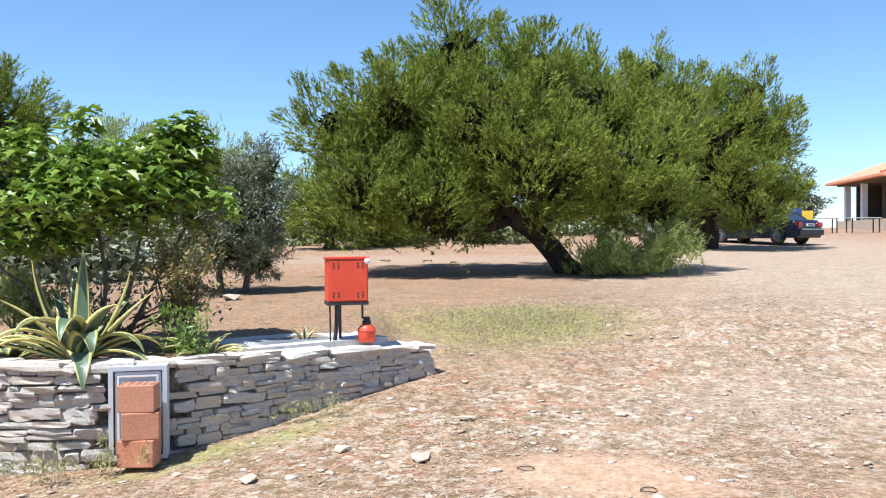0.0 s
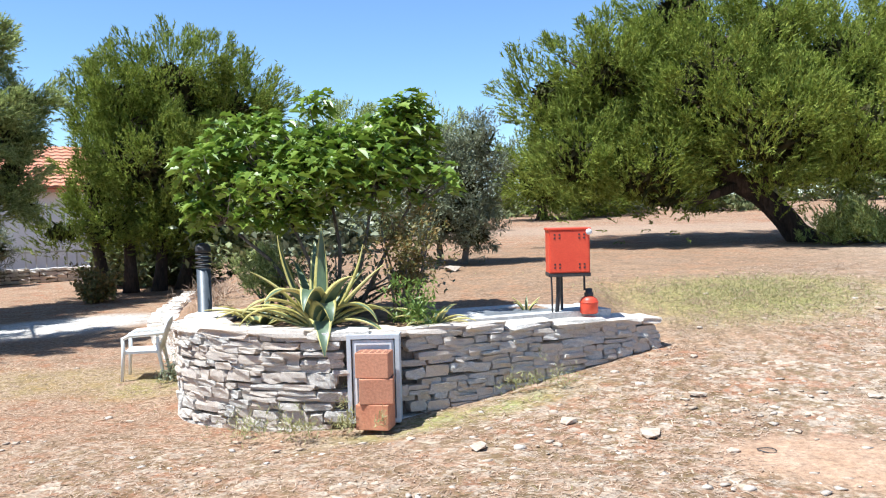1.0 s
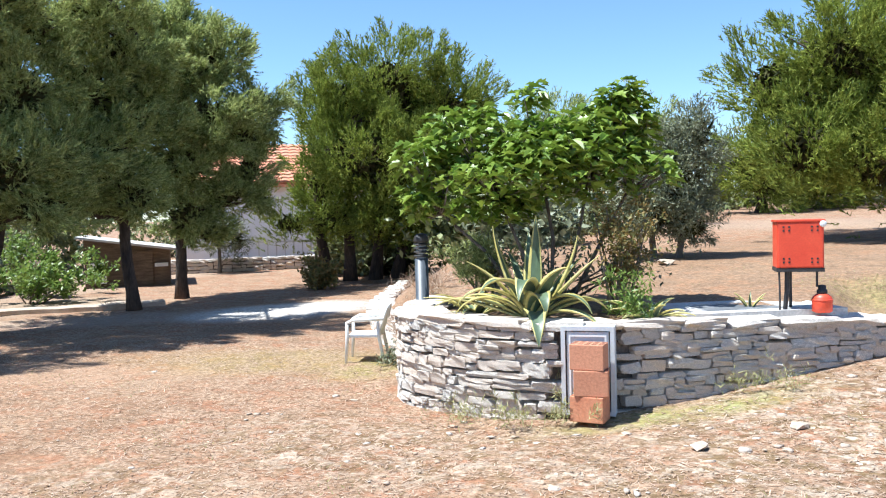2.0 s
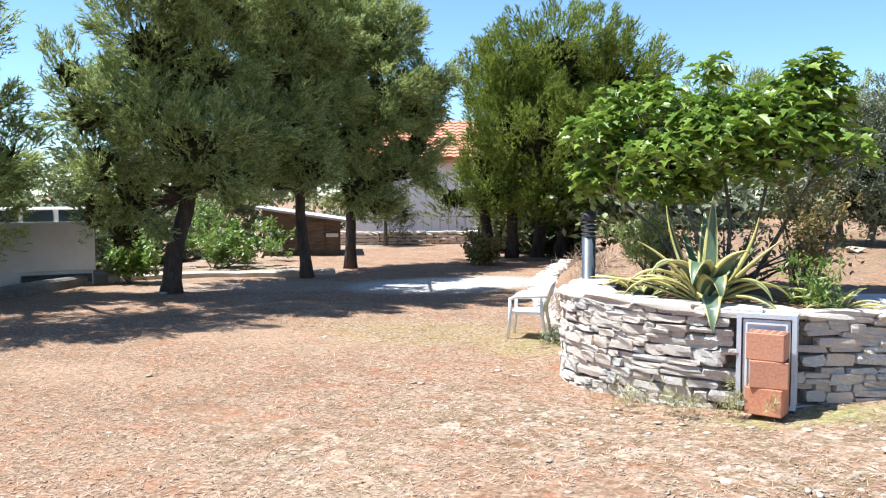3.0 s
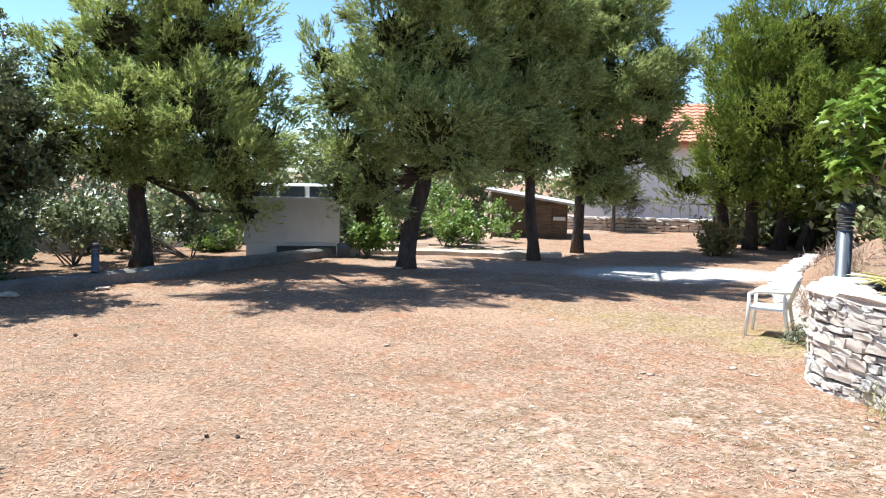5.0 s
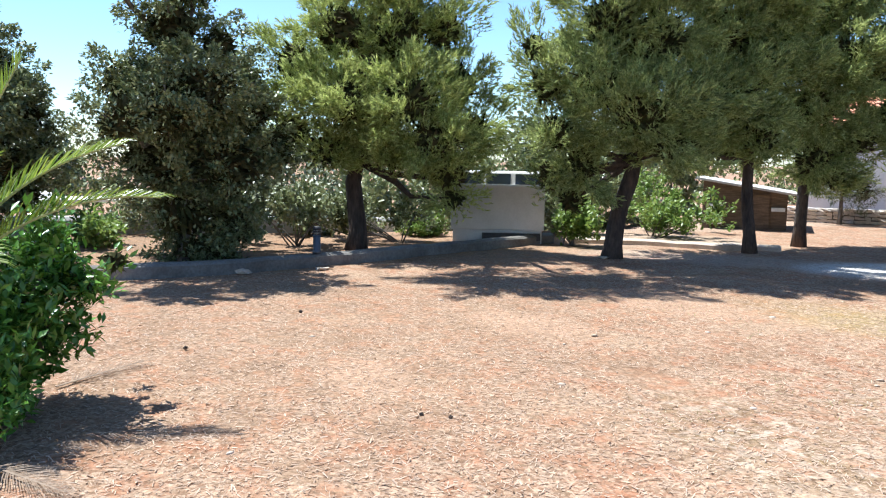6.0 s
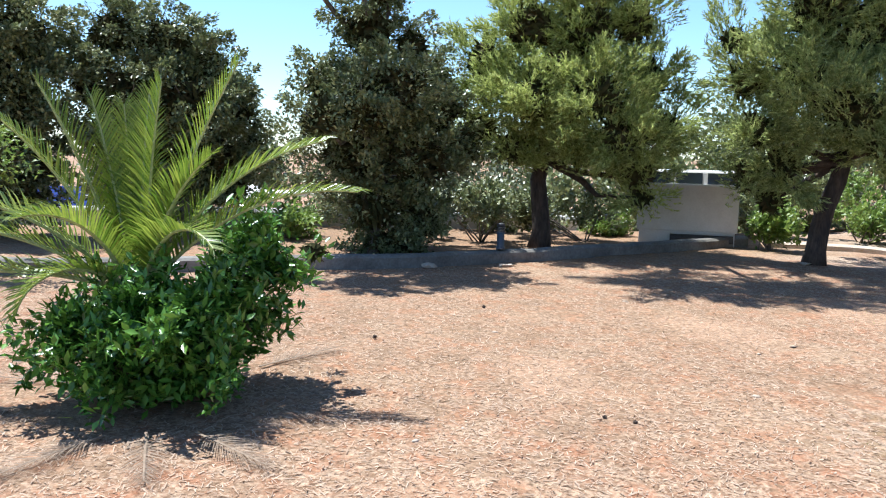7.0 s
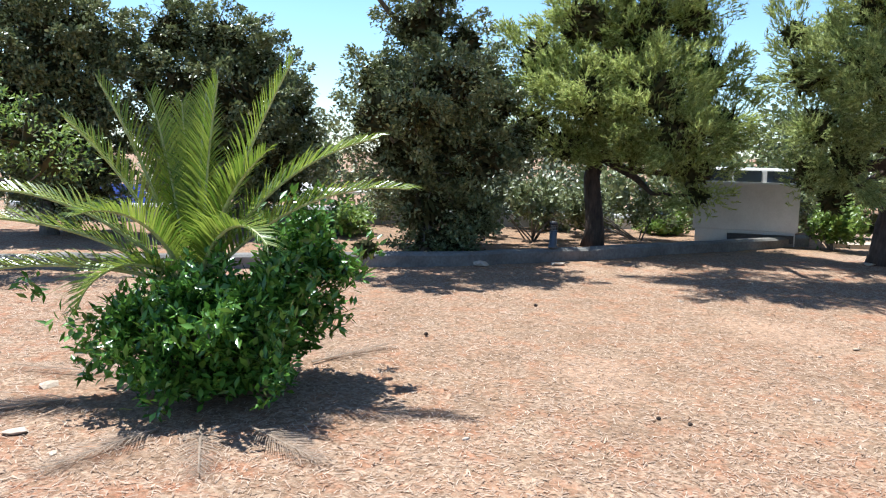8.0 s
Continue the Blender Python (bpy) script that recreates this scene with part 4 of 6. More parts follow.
# ---- agave and small plants in the planter ----
def agave_leaf(length, width, up, droop, twist=0.0, n=14):
    """A thick channelled leaf that starts at the origin and leans along +x; yellow margins, grey-green middle."""
    g = Geo()
    verts, x, z = [], 0.0, 0.0
    for k in range(n + 1):
        t = k / n
        a = radians(up - droop * t ** 1.6)
        if k:
            x, z = x + math.cos(a) * length / n, z + math.sin(a) * length / n
        w = 1.3 * width * (0.75 + 0.9 * t - 1.65 * t ** 2.2) if t < 1 else 0.002
        w = max(w, 0.002)
        nx, nz = -math.sin(a), math.cos(a)
        for s, lift in ((-1, 0.30), (-0.70, 0.12), (0, -0.06), (0.70, 0.12), (1, 0.30)):
            ww, l = w * s, w * lift
            verts.append((x + nx * l, ww + twist * t * w, z + nz * l))
        for s in (0.70, 0, -0.70):
            verts.append((x + nx * (-w * 0.10 - 0.006), w * s + twist * t * w, z + nz * (-w * 0.10 - 0.006)))
    faces, slots = [], []
    for k in range(n):
        for j in range(8):
            a, b = k * 8 + j, k * 8 + (j + 1) % 8
            faces.append((a, b, b + 8, a + 8))
            slots.append(1 if j in (0, 3, 4, 7) else 0)
    g.add(verts, faces)
    g.m = slots
    return g.mesh("leaf", [AGAVE, AGAVE_EDGE], True)


def agave(at, scale, leaves, label):
    ob = thing("agave", Matrix.Translation(at), label, "plant")
    for az, up, droop, length, width in leaves:
        leaf = part("leaf", agave_leaf(length * scale, width * scale, up, droop), ob)
        leaf.matrix_basis = pose(0.03 * math.cos(radians(az)), 0.03 * math.sin(radians(az)), 0, 0, 0, az)
    return ob


agave((-3.5, 6.72, 0.80), 1.12,
      [(80, 84, -8, 0.86, 0.062), (190, 60, -22, 0.84, 0.050), (26, 52, -28, 0.78, 0.052), (120, 80, 30, 0.80, 0.055), (330, 70, 60, 0.70, 0.06), (10, 50, 10, 0.75, 0.05), (215, 58, 30, 0.72, 0.05), (285, 84, 150, 0.80, 0.075), (310, 80, 165, 0.62, 0.08), (250, 78, 120, 0.75, 0.065), (300, 38, 120, 0.72, 0.075),
       (200, 34, 60, 0.85, 0.040), (185, 44, 85, 0.78, 0.038), (210, 50, 105, 0.72, 0.040), (30, 34, 60, 0.75, 0.040), (345, 30, 70, 0.7, 0.040), (20, 48, 95, 0.68, 0.040),
       (110, 72, 15, 0.8, 0.050), (140, 60, 25, 0.75, 0.045), (60, 55, 20, 0.7, 0.045), (268, 20, 70, 0.5, 0.055), (225, 62, 110, 0.75, 0.045), (350, 60, 120, 0.68, 0.045), (205, 24, 25, 0.9, 0.032)],
      "large variegated agave with yellow-edged drooping leaves")
shrub("undergrowth", "tangled grey-green undergrowth below the fig", "shrub", [(-3.9, 8.0, 1.15, 0.75, 0.35), (-3.2, 8.0, 1.2, 0.4, 0.3), (-4.6, 7.9, 1.1, 0.35, 0.3)], 86, 90, 15, 0.09, OLIVE, 0.075, 0.016, stems=12)
agave((-4.15, 6.80, 0.80), 0.62, [(a, 28 + (a * 7) % 35, 55, 0.75, 0.05) for a in range(0, 360, 26)], "small variegated agave pup at the wall top")
agave((-2.55, 7.15, 0.80), 0.5, [(a, 20 + (a * 5) % 40, 50, 0.75, 0.05) for a in range(10, 370, 30)], "low variegated agave pup beside the fig")
agave((-1.95, 8.35, 0.80), 0.26, [(a, 50 + (a * 5) % 30, 40, 0.75, 0.045) for a in range(10, 370, 45)], "tiny pale agave seedling by the concrete shaft")
shrub("dry_shrub", "thin shrub with rusty dry leaves", "shrub", [(-2.95, 7.5, 1.55, 0.32, 0.28), (-2.95, 7.5, 1.2, 0.24, 0.22)], 81, 170, 13, 0.08, DRY_LEAF, 0.05, 0.014, stems=12)
shrub("rosemary_bush", "dark feathery evergreen bush beside the bollard", "shrub", [(-4.62, 7.75, 1.2, 0.22, 0.32)], 82, 70, 22, 0.10, NEEDLE_DARK, 0.05, 0.004, "needle", blades=10)
shrub("weed_tuft", "bright green weeds at the wall top", "weeds", [(-2.72, 7.0, 1.0, 0.16, 0.14)], 83, 40, 14, 0.06, LIGHT_LEAF, 0.07, 0.012, stems=0)
shrub("weed_tuft", "low grey-green weeds beside the plastic chair", "weeds", [(-5.85, 7.95, 0.08, 0.24, 0.08)], 84, 40, 14, 0.06, OLIVE, 0.06, 0.010, stems=0)
for k in range(9):
    s = random.random()
    wx, wy = -5.0 + 4.2 * s, [6.6, 6.15, 6.0, 6.2, 6.75, 7.4, 8.0][min(6, int(s * 6.9))]
    shrub("weed_tuft", "sparse dry grass at the wall foot", "weeds", [(wx, wy - 0.1, gz(wx, wy - 0.1) + 0.05, 0.12, 0.06)], 90 + k, 14, 12, 0.05, GRASS, 0.07, 0.004, group="weeds along the wall", stems=0)

for k, (x, y) in enumerate([(-5.95, 8.5), (-6.3, 8.75), (-6.05, 8.95), (-6.7, 9.2), (-6.4, 9.4), (-7.1, 9.8), (-5.75, 8.3)]):
    shrub("dry_grass_tuft", "pale dry grass on the slope beside the steps", "grass tuft", [(x, y, gz(x, y) + 0.10, 0.2, 0.10)], 120 + k, 26, 16, 0.08, STRAW, 0.16, 0.004, group="dry grass tufts", stems=0)


# ---- palm with a shrub at its foot ----
def frond(up, droop, length, rng, n=18, dead=False):
    g = Geo()
    pts, x, z = [], 0.0, 0.0
    for k in range(n + 1):
        a = radians(up - droop * (k / n) ** 1.4)
        pts.append((Vector((x, 0, z)), a))
        x, z = x + math.cos(a) * length / n, z + math.sin(a) * length / n
    g.tube([p for p, _ in pts], [0.017 * (1 - 0.8 * k / n) + 0.002 for k in range(n + 1)], 6, 0)
    count = 30 if dead else 56
    for side in (-1, 1):
        for j in range(count):
            t = 0.14 + 0.86 * (j + rng.random() * 0.5) / count
            k = min(n - 1, int(t * n))
            p = pts[k][0].lerp(pts[k + 1][0], t * n - k) if t < 1 else pts[n][0]
            a = pts[k][1]
            fwd, up_v = Vector((math.cos(a), 0, math.sin(a))), Vector((-math.sin(a), 0, math.cos(a)))
            ln = (0.13 + 0.25 * math.sin(math.pi * min(1, 0.12 + t * 0.86))) * (0.9 + 0.2 * rng.random())
            d = (fwd * (0.55 + 0.7 * t) + Vector((0, side, 0)) * (0.95 - 0.35 * t) + up_v * (0.42 + rng.normal() * 0.08)).normalized()
            w = fwd * (0.006 if dead else 0.0095)
            mid = p + d * ln * 0.55
            tip = p + d * ln + Vector((0, 0, -0.05 * ln / 0.4 - 0.02 * rng.random()))
            g.add([p - w, p + w, mid + w * 0.8, mid - w * 0.8, tip], [(0, 1, 2, 3), (3, 2, 4)], 1)
    return g.mesh("frond", [RACHIS, PALM] if not dead else [DEAD, DEAD])


def palm():
    rng = np.random.default_rng(8)
    ob = thing("palm", pose(-6.5, -1.93, gz(-6.5, -1.93)), "young date palm with arching feathery green fronds", "palm")
    trunk = Geo().lathe([(0.16, -0.05), (0.18, 0.1), (0.15, 0.4), (0.17, 0.55), (0.10, 0.8)], 14)
    part("trunk", trunk.mesh("trunk", BARK), ob)
    for az, up, droop, length in [(262, 72, 15, 1.62), (90, 88, 8, 1.5), (85, 72, 12, 1.78), (88, 60, 50, 1.75), (80, 47, 55, 1.8), (265, 63, 25, 1.5), (275, 44, 60, 1.9), (285, 34, 55, 1.95), (290, 17, 40, 1.7),
                                  (312, 40, 120, 0.95), (40, 58, 95, 1.25), (180, 82, 15, 1.5), (205, 78, 10, 1.4), (58, 72, 40, 1.2), (330, 62, 80, 1.2), (240, 80, 12, 1.45)]:
        f = part("frond", frond(up, droop, length, rng), ob)
        f.matrix_basis = pose(0.06 * math.cos(radians(az)), 0.06 * math.sin(radians(az)), 0.74, 0, 0, az)


palm()
DEAD_FRONDS = [(-6.51, -2.29, -103, 1.1), (-7.03, -1.13, 137, 0.9), (-5.45, -1.6, 14, 0.8), (-5.4, -1.84, -30, 0.8), (-5.45, -1.3, 42, 0.75), (-6.0, -2.5, -60, 0.9)]
rng_dead = np.random.default_rng(9)
for x, y, az, length in DEAD_FRONDS:
    me = frond(5, 9, length, rng_dead, dead=True)
    for v in me.vertices:
        v.co.z *= 0.30
        v.co.y *= 0.62
        v.co.z += 0.015
    old = thing("dead_frond", pose(x, y, gz(x, y) + 0.01, 0, 0, az), "dry grey-brown palm frond lying on the ground", "palm frond", "fallen fronds")
    tagged(part("dry_blade", me, old), "curled dry leaflets along a bent midrib", kind="stuff")
shrub("leafy_shrub", "dense glossy green shrub round the palm's foot", "shrub", [(-6.44, -1.75, 0.49, 0.63, 0.45), (-6, -1.87, 0.43, 0.5, 0.35), (-6.54, -1.31, 0.57, 0.41, 0.33), (-6.28, -2.3, 0.52, 0.24, 0.29), (-6.7, -0.91, 0.83, 0.27, 0.19), (-6.72, -0.67, 1.01, 0.13, 0.11), (-6.36, -1.69, 0.13, 0.4, 0.21), (-6.77, -1.09, 1.04, 0.21, 0.15), (-6.01, -1.41, 0.43, 0.41, 0.29)], 85, 800, 24, 0.10, SHRUB, 0.095, 0.020, stems=30, fill=450)


# ---- loose things round the planter ----
def clay_blocks():
    def block():
        g = Geo()
        w, d, h = 0.275, 0.20, 0.206
        g.box(-w / 2, w / 2, -d / 2, d / 2, 0, h)
        return bevelled(g.mesh("block", CLAY), 0.006)

    shell = block()
    for k, (dx, dy, turn) in enumerate([(0, 0, -9), (0.014, 0.012, 4), (-0.008, 0.02, -5)]):
        ob = thing("clay_block", pose(-2.75 + dx, 6.20 + dy, gz(-2.75, 6.20) + 0.03 + 0.209 * k, 0, 0, turn + 14), "orange hollow clay building block in a stack of three", "block", "stacked clay blocks")
        part("shell", shell, ob)
        # Flat dark plates on the solid top put the hollows' shade into colour.
        for r in range(3):
            for c in range(5):
                x, y = -0.112 + 0.056 * c, -0.06 + 0.06 * r
                part("cell", Geo().box(x - 0.02, x + 0.02, y - 0.019, y + 0.019, 0.2062, 0.2072).mesh("cell", CLAY_SHADE), ob)


clay_blocks()


def meter_cabinet():
    ob = thing("meter_cabinet", pose(-2.83, 6.38, 0.10, 0, 0, 16), "pale grey plastic meter cabinet set in the stone wall", "cabinet")
    g = Geo()
    w, h = 0.44, 0.74
    for x0, x1, z0, z1 in ((-w / 2, -w / 2 + 0.035, 0, h), (w / 2 - 0.035, w / 2, 0, h), (-w / 2 + 0.035, w / 2 - 0.035, h - 0.035, h), (-w / 2 + 0.035, w / 2 - 0.035, 0, 0.035)):
        g.box(x0, x1, -0.05, 0.12, z0, z1)
    part("frame", g.mesh("frame", PLASTIC_GREY), ob)
    part("door", bevelled(Geo().box(-0.175, 0.175, -0.035, 0.10, 0.045, h - 0.045).mesh("door", PLASTIC_GREY), 0.01), ob)
    rim = Geo()
    for x0, x1, z0, z1 in ((-0.155, -0.14, 0.07, h - 0.07), (0.14, 0.155, 0.07, h - 0.07), (-0.14, 0.14, h - 0.085, h - 0.07), (-0.14, 0.14, 0.07, 0.085)):
        rim.box(x0, x1, -0.043, -0.034, z0, z1)
    part("door_rim", rim.mesh("door_rim", PLASTIC), ob, "white raised rim")


meter_cabinet()


def bollard(at, h, r, mat, label):
    ob = thing("bollard_light", Matrix.Translation(at), label, "bollard light", "bollard lights")
    part("post", Geo().lathe([(r * 1.25, -0.02), (r * 1.25, 0.015), (r, 0.02), (r, h * 0.64)], 22).mesh("post", mat, True), ob)
    for k in range(4):
        z = h * 0.66 + k * h * 0.055
        part("louvre", Geo().lathe([(r * 0.75, z), (r * 1.12, z + h * 0.004), (r * 1.12, z + h * 0.022), (r * 0.75, z + h * 0.04)], 22).mesh("louvre", BLACK_IRON, True), ob)
    part("lamp_tube", Geo().lathe([(r * 0.72, h * 0.63), (r * 0.72, h * 0.88)], 16).mesh("lamp_tube", PLASTIC_GREY, True), ob)
    part("cap", Geo().lathe([(r * 1.1, h * 0.87), (r * 1.12, h * 0.90), (r * 1.02, h * 0.955), (r * 0.7, h * 0.99), (r * 0.1, h)], 22).mesh("cap", BLACK_IRON, True), ob)
    return ob


bollard((-5.14, 7.38, 0.845), 0.75, 0.072, GREY_PAINT, "grey-blue bollard light with a louvred head on the wall")
bollard((-13.75, 1.85, 0.24), 0.42, 0.06, GREY_PAINT, "short grey bollard light on the low wall")


def hydrant_box():
    ob = thing("equipment_cabinet", pose(-1.49, 8.20, 0.80, 0, 0, 18), "red sheet-metal cabinet on a black iron stand", "cabinet")
    body = part("body", bevelled(Geo().box(-0.20, 0.20, -0.14, 0.14, 0.42, 0.84).mesh("body", RED_PAINT), 0.006), ob)
    part("lid", bevelled(Geo().box(-0.212, 0.212, -0.155, 0.15, 0.841, 0.862).mesh("lid", RED_PAINT), 0.005), ob)
    part("door", bevelled(Geo().box(-0.188, 0.188, -0.150, -0.141, 0.432, 0.828).mesh("door", RED_PAINT), 0.003), ob)
    for x in (-0.12, 0.12):
        for z in (0.49, 0.78):
            for dx in (-0.024, 0.024):
                for dz in (-0.017, 0.017):
                    part("vent_hole", Geo().box(x + dx - 0.008, x + dx + 0.008, -0.1535, -0.1495, z + dz - 0.008, z + dz + 0.008).mesh("vent_hole", BLACK_IRON), ob)
    part("reflector", Geo().lathe([(0.030, 0), (0.030, 0.012), (0.018, 0.02)], 16).mesh("reflector", PLASTIC, True), ob, "round white disc").matrix_basis = pose(0.19, -0.152, 0.82, 90, 0, 0)
    part("stand_frame", Geo().box(-0.205, 0.205, -0.145, 0.145, 0.385, 0.419).mesh("stand_frame", BLACK_IRON), ob)
    part("leg", Geo().tube([(-0.10, -0.06, 0.40), (-0.105, -0.06, 0.2), (-0.13, -0.07, -0.02)], [0.024, 0.022, 0.020], 8).mesh("leg", BLACK_IRON), ob)
    part("leg", Geo().tube([(-0.18, -0.12, 0.40), (-0.175, -0.12, 0.2), (-0.175, -0.12, -0.02)], [0.009, 0.009, 0.009], 8).mesh("leg", BLACK_IRON), ob)
    part("leg", Geo().tube([(-0.05, 0.10, 0.40), (-0.05, 0.10, -0.02)], [0.014, 0.014], 8).mesh("leg", BLACK_IRON), ob)
    part("pipe", Geo().tube([(0.155, -0.05, 0.40), (0.155, -0.05, 0.24)], [0.011, 0.011], 8).mesh("pipe", BLACK_IRON), ob)
    return ob


hydrant_box()
bottle = thing("gas_bottle", pose(-1.285, 8.20, 0.81), "small red steel bottle with a black neck", "bottle")
part("vessel", Geo().lathe([(0.075, 0), (0.088, 0.01), (0.090, 0.11), (0.082, 0.14), (0.055, 0.165), (0.035, 0.172)], 22).mesh("vessel", RED_PAINT, True), bottle)
part("neck", Geo().lathe([(0.042, 0.17), (0.046, 0.18), (0.046, 0.205), (0.034, 0.21), (0.034, 0.245), (0.02, 0.25)], 16).mesh("neck", BLACK_IRON, True), bottle)
part("collar", Geo().lathe([(0.091, 0.105), (0.094, 0.11), (0.094, 0.118), (0.090, 0.122)], 22).mesh("collar", RED_PAINT, True), bottle)


def plastic_chair():
    ob = thing("garden_chair", pose(-6.45, 8.06, gz(-6.45, 8.06), 0, 0, 208) @ Matrix.Scale(0.83, 4), "white moulded plastic garden armchair", "chair")
    seat = Geo()
    n = 8
    verts, faces = [], []
    for i in range(n + 1):
        for j in range(n + 1):
            u, v = i / n - 0.5, j / n - 0.5
            verts.append((u * 0.46, v * 0.46, 0.425 - 0.03 * (1 - 4 * u * u) * (1 - 4 * v * v) - 0.02 * (0.5 - u) * 1.2))
    m = len(verts)
    verts += [(x, y, z - 0.022) for x, y, z in verts]
    for i in range(n):
        for j in range(n):
            a = i * (n + 1) + j
            faces += [(a, a + n + 1, a + n + 2, a + 1), (a + m, a + 1 + m, a + n + 2 + m, a + n + 1 + m)]
    ring = [i * (n + 1) for i in range(n + 1)] + [n * (n + 1) + j for j in range(1, n + 1)] + [i * (n + 1) + n for i in range(n - 1, -1, -1)] + [j for j in range(n - 1, 0, -1)]
    faces += [(a, b, b + m, a + m) for a, b in zip(ring, ring[1:] + ring[:1])]
    part("seat", seat.add(verts, faces).mesh("seat", PLASTIC, True), ob)
    for s in (-1, 1):
        part("apron", bevelled(Geo().box(-0.22, 0.23, s * 0.235 - 0.012, s * 0.235 + 0.012, 0.385, 0.42).mesh("apron", PLASTIC), 0.006), ob)
    part("apron", bevelled(Geo().box(0.215, 0.24, -0.22, 0.22, 0.385, 0.42).mesh("apron", PLASTIC), 0.006), ob)
    back = Geo()
    for j in range(7):
        y = -0.18 + 0.06 * j
        back.tube([(-0.21 - 0.03 * math.cos(y * 5), y, 0.42), (-0.27 - 0.03 * math.cos(y * 5), y * 1.05, 0.62), (-0.33 - 0.03 * math.cos(y * 5), y * 1.08, 0.80)], [0.021, 0.021, 0.021], 6)
    back.tube([(-0.30, -0.25, 0.62), (-0.345, -0.21, 0.80), (-0.365, -0.1, 0.835), (-0.37, 0, 0.84), (-0.365, 0.1, 0.835), (-0.345, 0.21, 0.80), (-0.30, 0.25, 0.62)], [0.024] * 7, 7)
    part("backrest", back.mesh("backrest", PLASTIC, True), ob)
    for s in (-1, 1):
        part("armrest", bevelled(Geo().tube([(-0.31, s * 0.25, 0.66), (-0.1, s * 0.275, 0.655), (0.14, s * 0.275, 0.645), (0.235, s * 0.26, 0.60)], [0.026, 0.03, 0.03, 0.024], 8).mesh("armrest", PLASTIC, True), 0.001, 1), ob)
        part("leg", Geo().tube([(0.235, s * 0.26, 0.62), (0.235, s * 0.255, 0.40), (0.265, s * 0.27, 0.0)], [0.024, 0.028, 0.020], 7).mesh("leg", PLASTIC, True), ob)
        part("leg", Geo().tube([(-0.215, s * 0.22, 0.66), (-0.225, s * 0.23, 0.42), (-0.30, s * 0.26, 0.0)], [0.020, 0.030, 0.020], 7).mesh("leg", PLASTIC, True), ob)


plastic_chair()


def shaft_slab():
    ob = thing("shaft_slab", pose(-1.98, 8.22, 0.80, 0, 0, 40), "white concrete slab round an open shaft", "slab")
    g = Geo()
    for x0, x1, y0, y1 in ((-0.78, -0.48, -0.42, 0.48), (0.34, 0.80, -0.42, 0.48), (-0.48, 0.34, 0.30, 0.48), (-0.48, 0.34, -0.42, -0.26)):
        g.box(x0, x1, y0, y1, -0.1, 0.035)
    part("slab", g.mesh("slab", CONCRETE), ob)
    # A dark plate in the opening stands in for the shaft's shaded depth.
    part("shaft_shade_plate", Geo().box(-0.48, 0.34, -0.26, 0.30, -0.1, 0.022).mesh("shaft_shade_plate", SHAFT), ob, "dark grey plate standing in for the shaft's shaded inside")


shaft_slab()
for k, (x, y) in enumerate([(0.215, 5.92), (1.0, 5.45)]):
    hoop = thing("wire_loop", pose(x, y, gz(x, y) + 0.012, 4, 3, 30 * k), "thin rusty wire loop lying on bare earth", "wire loop")
    part("wire", Geo().tube([(0.062 * math.cos(a * 0.5), 0.045 * math.sin(a * 0.5), 0.004 * math.sin(a)) for a in range(13)], [0.004] * 13, 5).mesh("wire", BLACK_IRON), hoop)


# ---- low concrete wall, second wall and what stands behind them ----
def ribbon_wall(name, pts, thick, tall, mat, label, sink=0.15, joints=0):
    """A wall of rounded top along a line, following the ground."""
    g = Geo()
    fine = []
    for (ax, ay), (bx, by) in zip(pts, pts[1:]):
        n = max(2, int(math.hypot(bx - ax, by - ay) / 0.35))
        fine += [(ax + (bx - ax) * k / n, ay + (by - ay) * k / n) for k in range(n)]
    fine.append(pts[-1])
    rng = np.random.default_rng(3)
    verts, faces = [], []
    for k, (x, y) in enumerate(fine):
        a, b = fine[max(k - 1, 0)], fine[min(k + 1, len(fine) - 1)]
        d = Vector((b[0] - a[0], b[1] - a[1], 0)).normalized()
        s = Vector((d.y, -d.x, 0))
        z = gz(x, y)
        wob = rng.normal() * 0.008
        for off, h in ((-0.5, -sink), (-0.5, tall * 0.8), (-0.34, tall * 0.97), (0, tall + 0.01), (0.34, tall * 0.97), (0.5, tall * 0.8), (0.5, -sink)):
            verts.append(Vector((x, y, z + h + (wob if h > 0 else 0))) + s * (off * thick + wob * (h > 0)))
    m = 7
    for k in range(len(fine) - 1):
        for j in range(m - 1):
            a = k * m + j
            faces.append((a, a + 1, a + m + 1, a + m))
    faces += [tuple(range(m)), tuple(reversed(range((len(fine) - 1) * m, len(fine) * m)))]
    me = g.add(verts, faces).mesh(name, mat)
    return tagged(new(name, me), label, "wall", kind="structure")


ribbon_wall("low_wall", [(-11.5, -8.5), (-11.9, -5.6), (-12.5, -2.5), (-12.95, -0.6), (-13.2, 0.6), (-14.1, 2.4), (-15.5, 4.9), (-16.9, 7.4)], 0.30, 0.20, CONCRETE_SHADED, "low rounded grey concrete kerb wall")
ribbon_wall("garden_wall", [(-19.0, -9.5), (-19.6, -4.0), (-20.2, 1.5), (-20.6, 4.8)], 0.3, 0.40, CONCRETE, "pale concrete garden wall behind the trees")
ribbon_wall("path_kerb", [(-16.9, 7.9), (-16.2, 9.4), (-15.2, 10.4), (-14.6, 11.6)], 0.4, 0.12, STONE_PALE, "low pale stone kerb along the path")


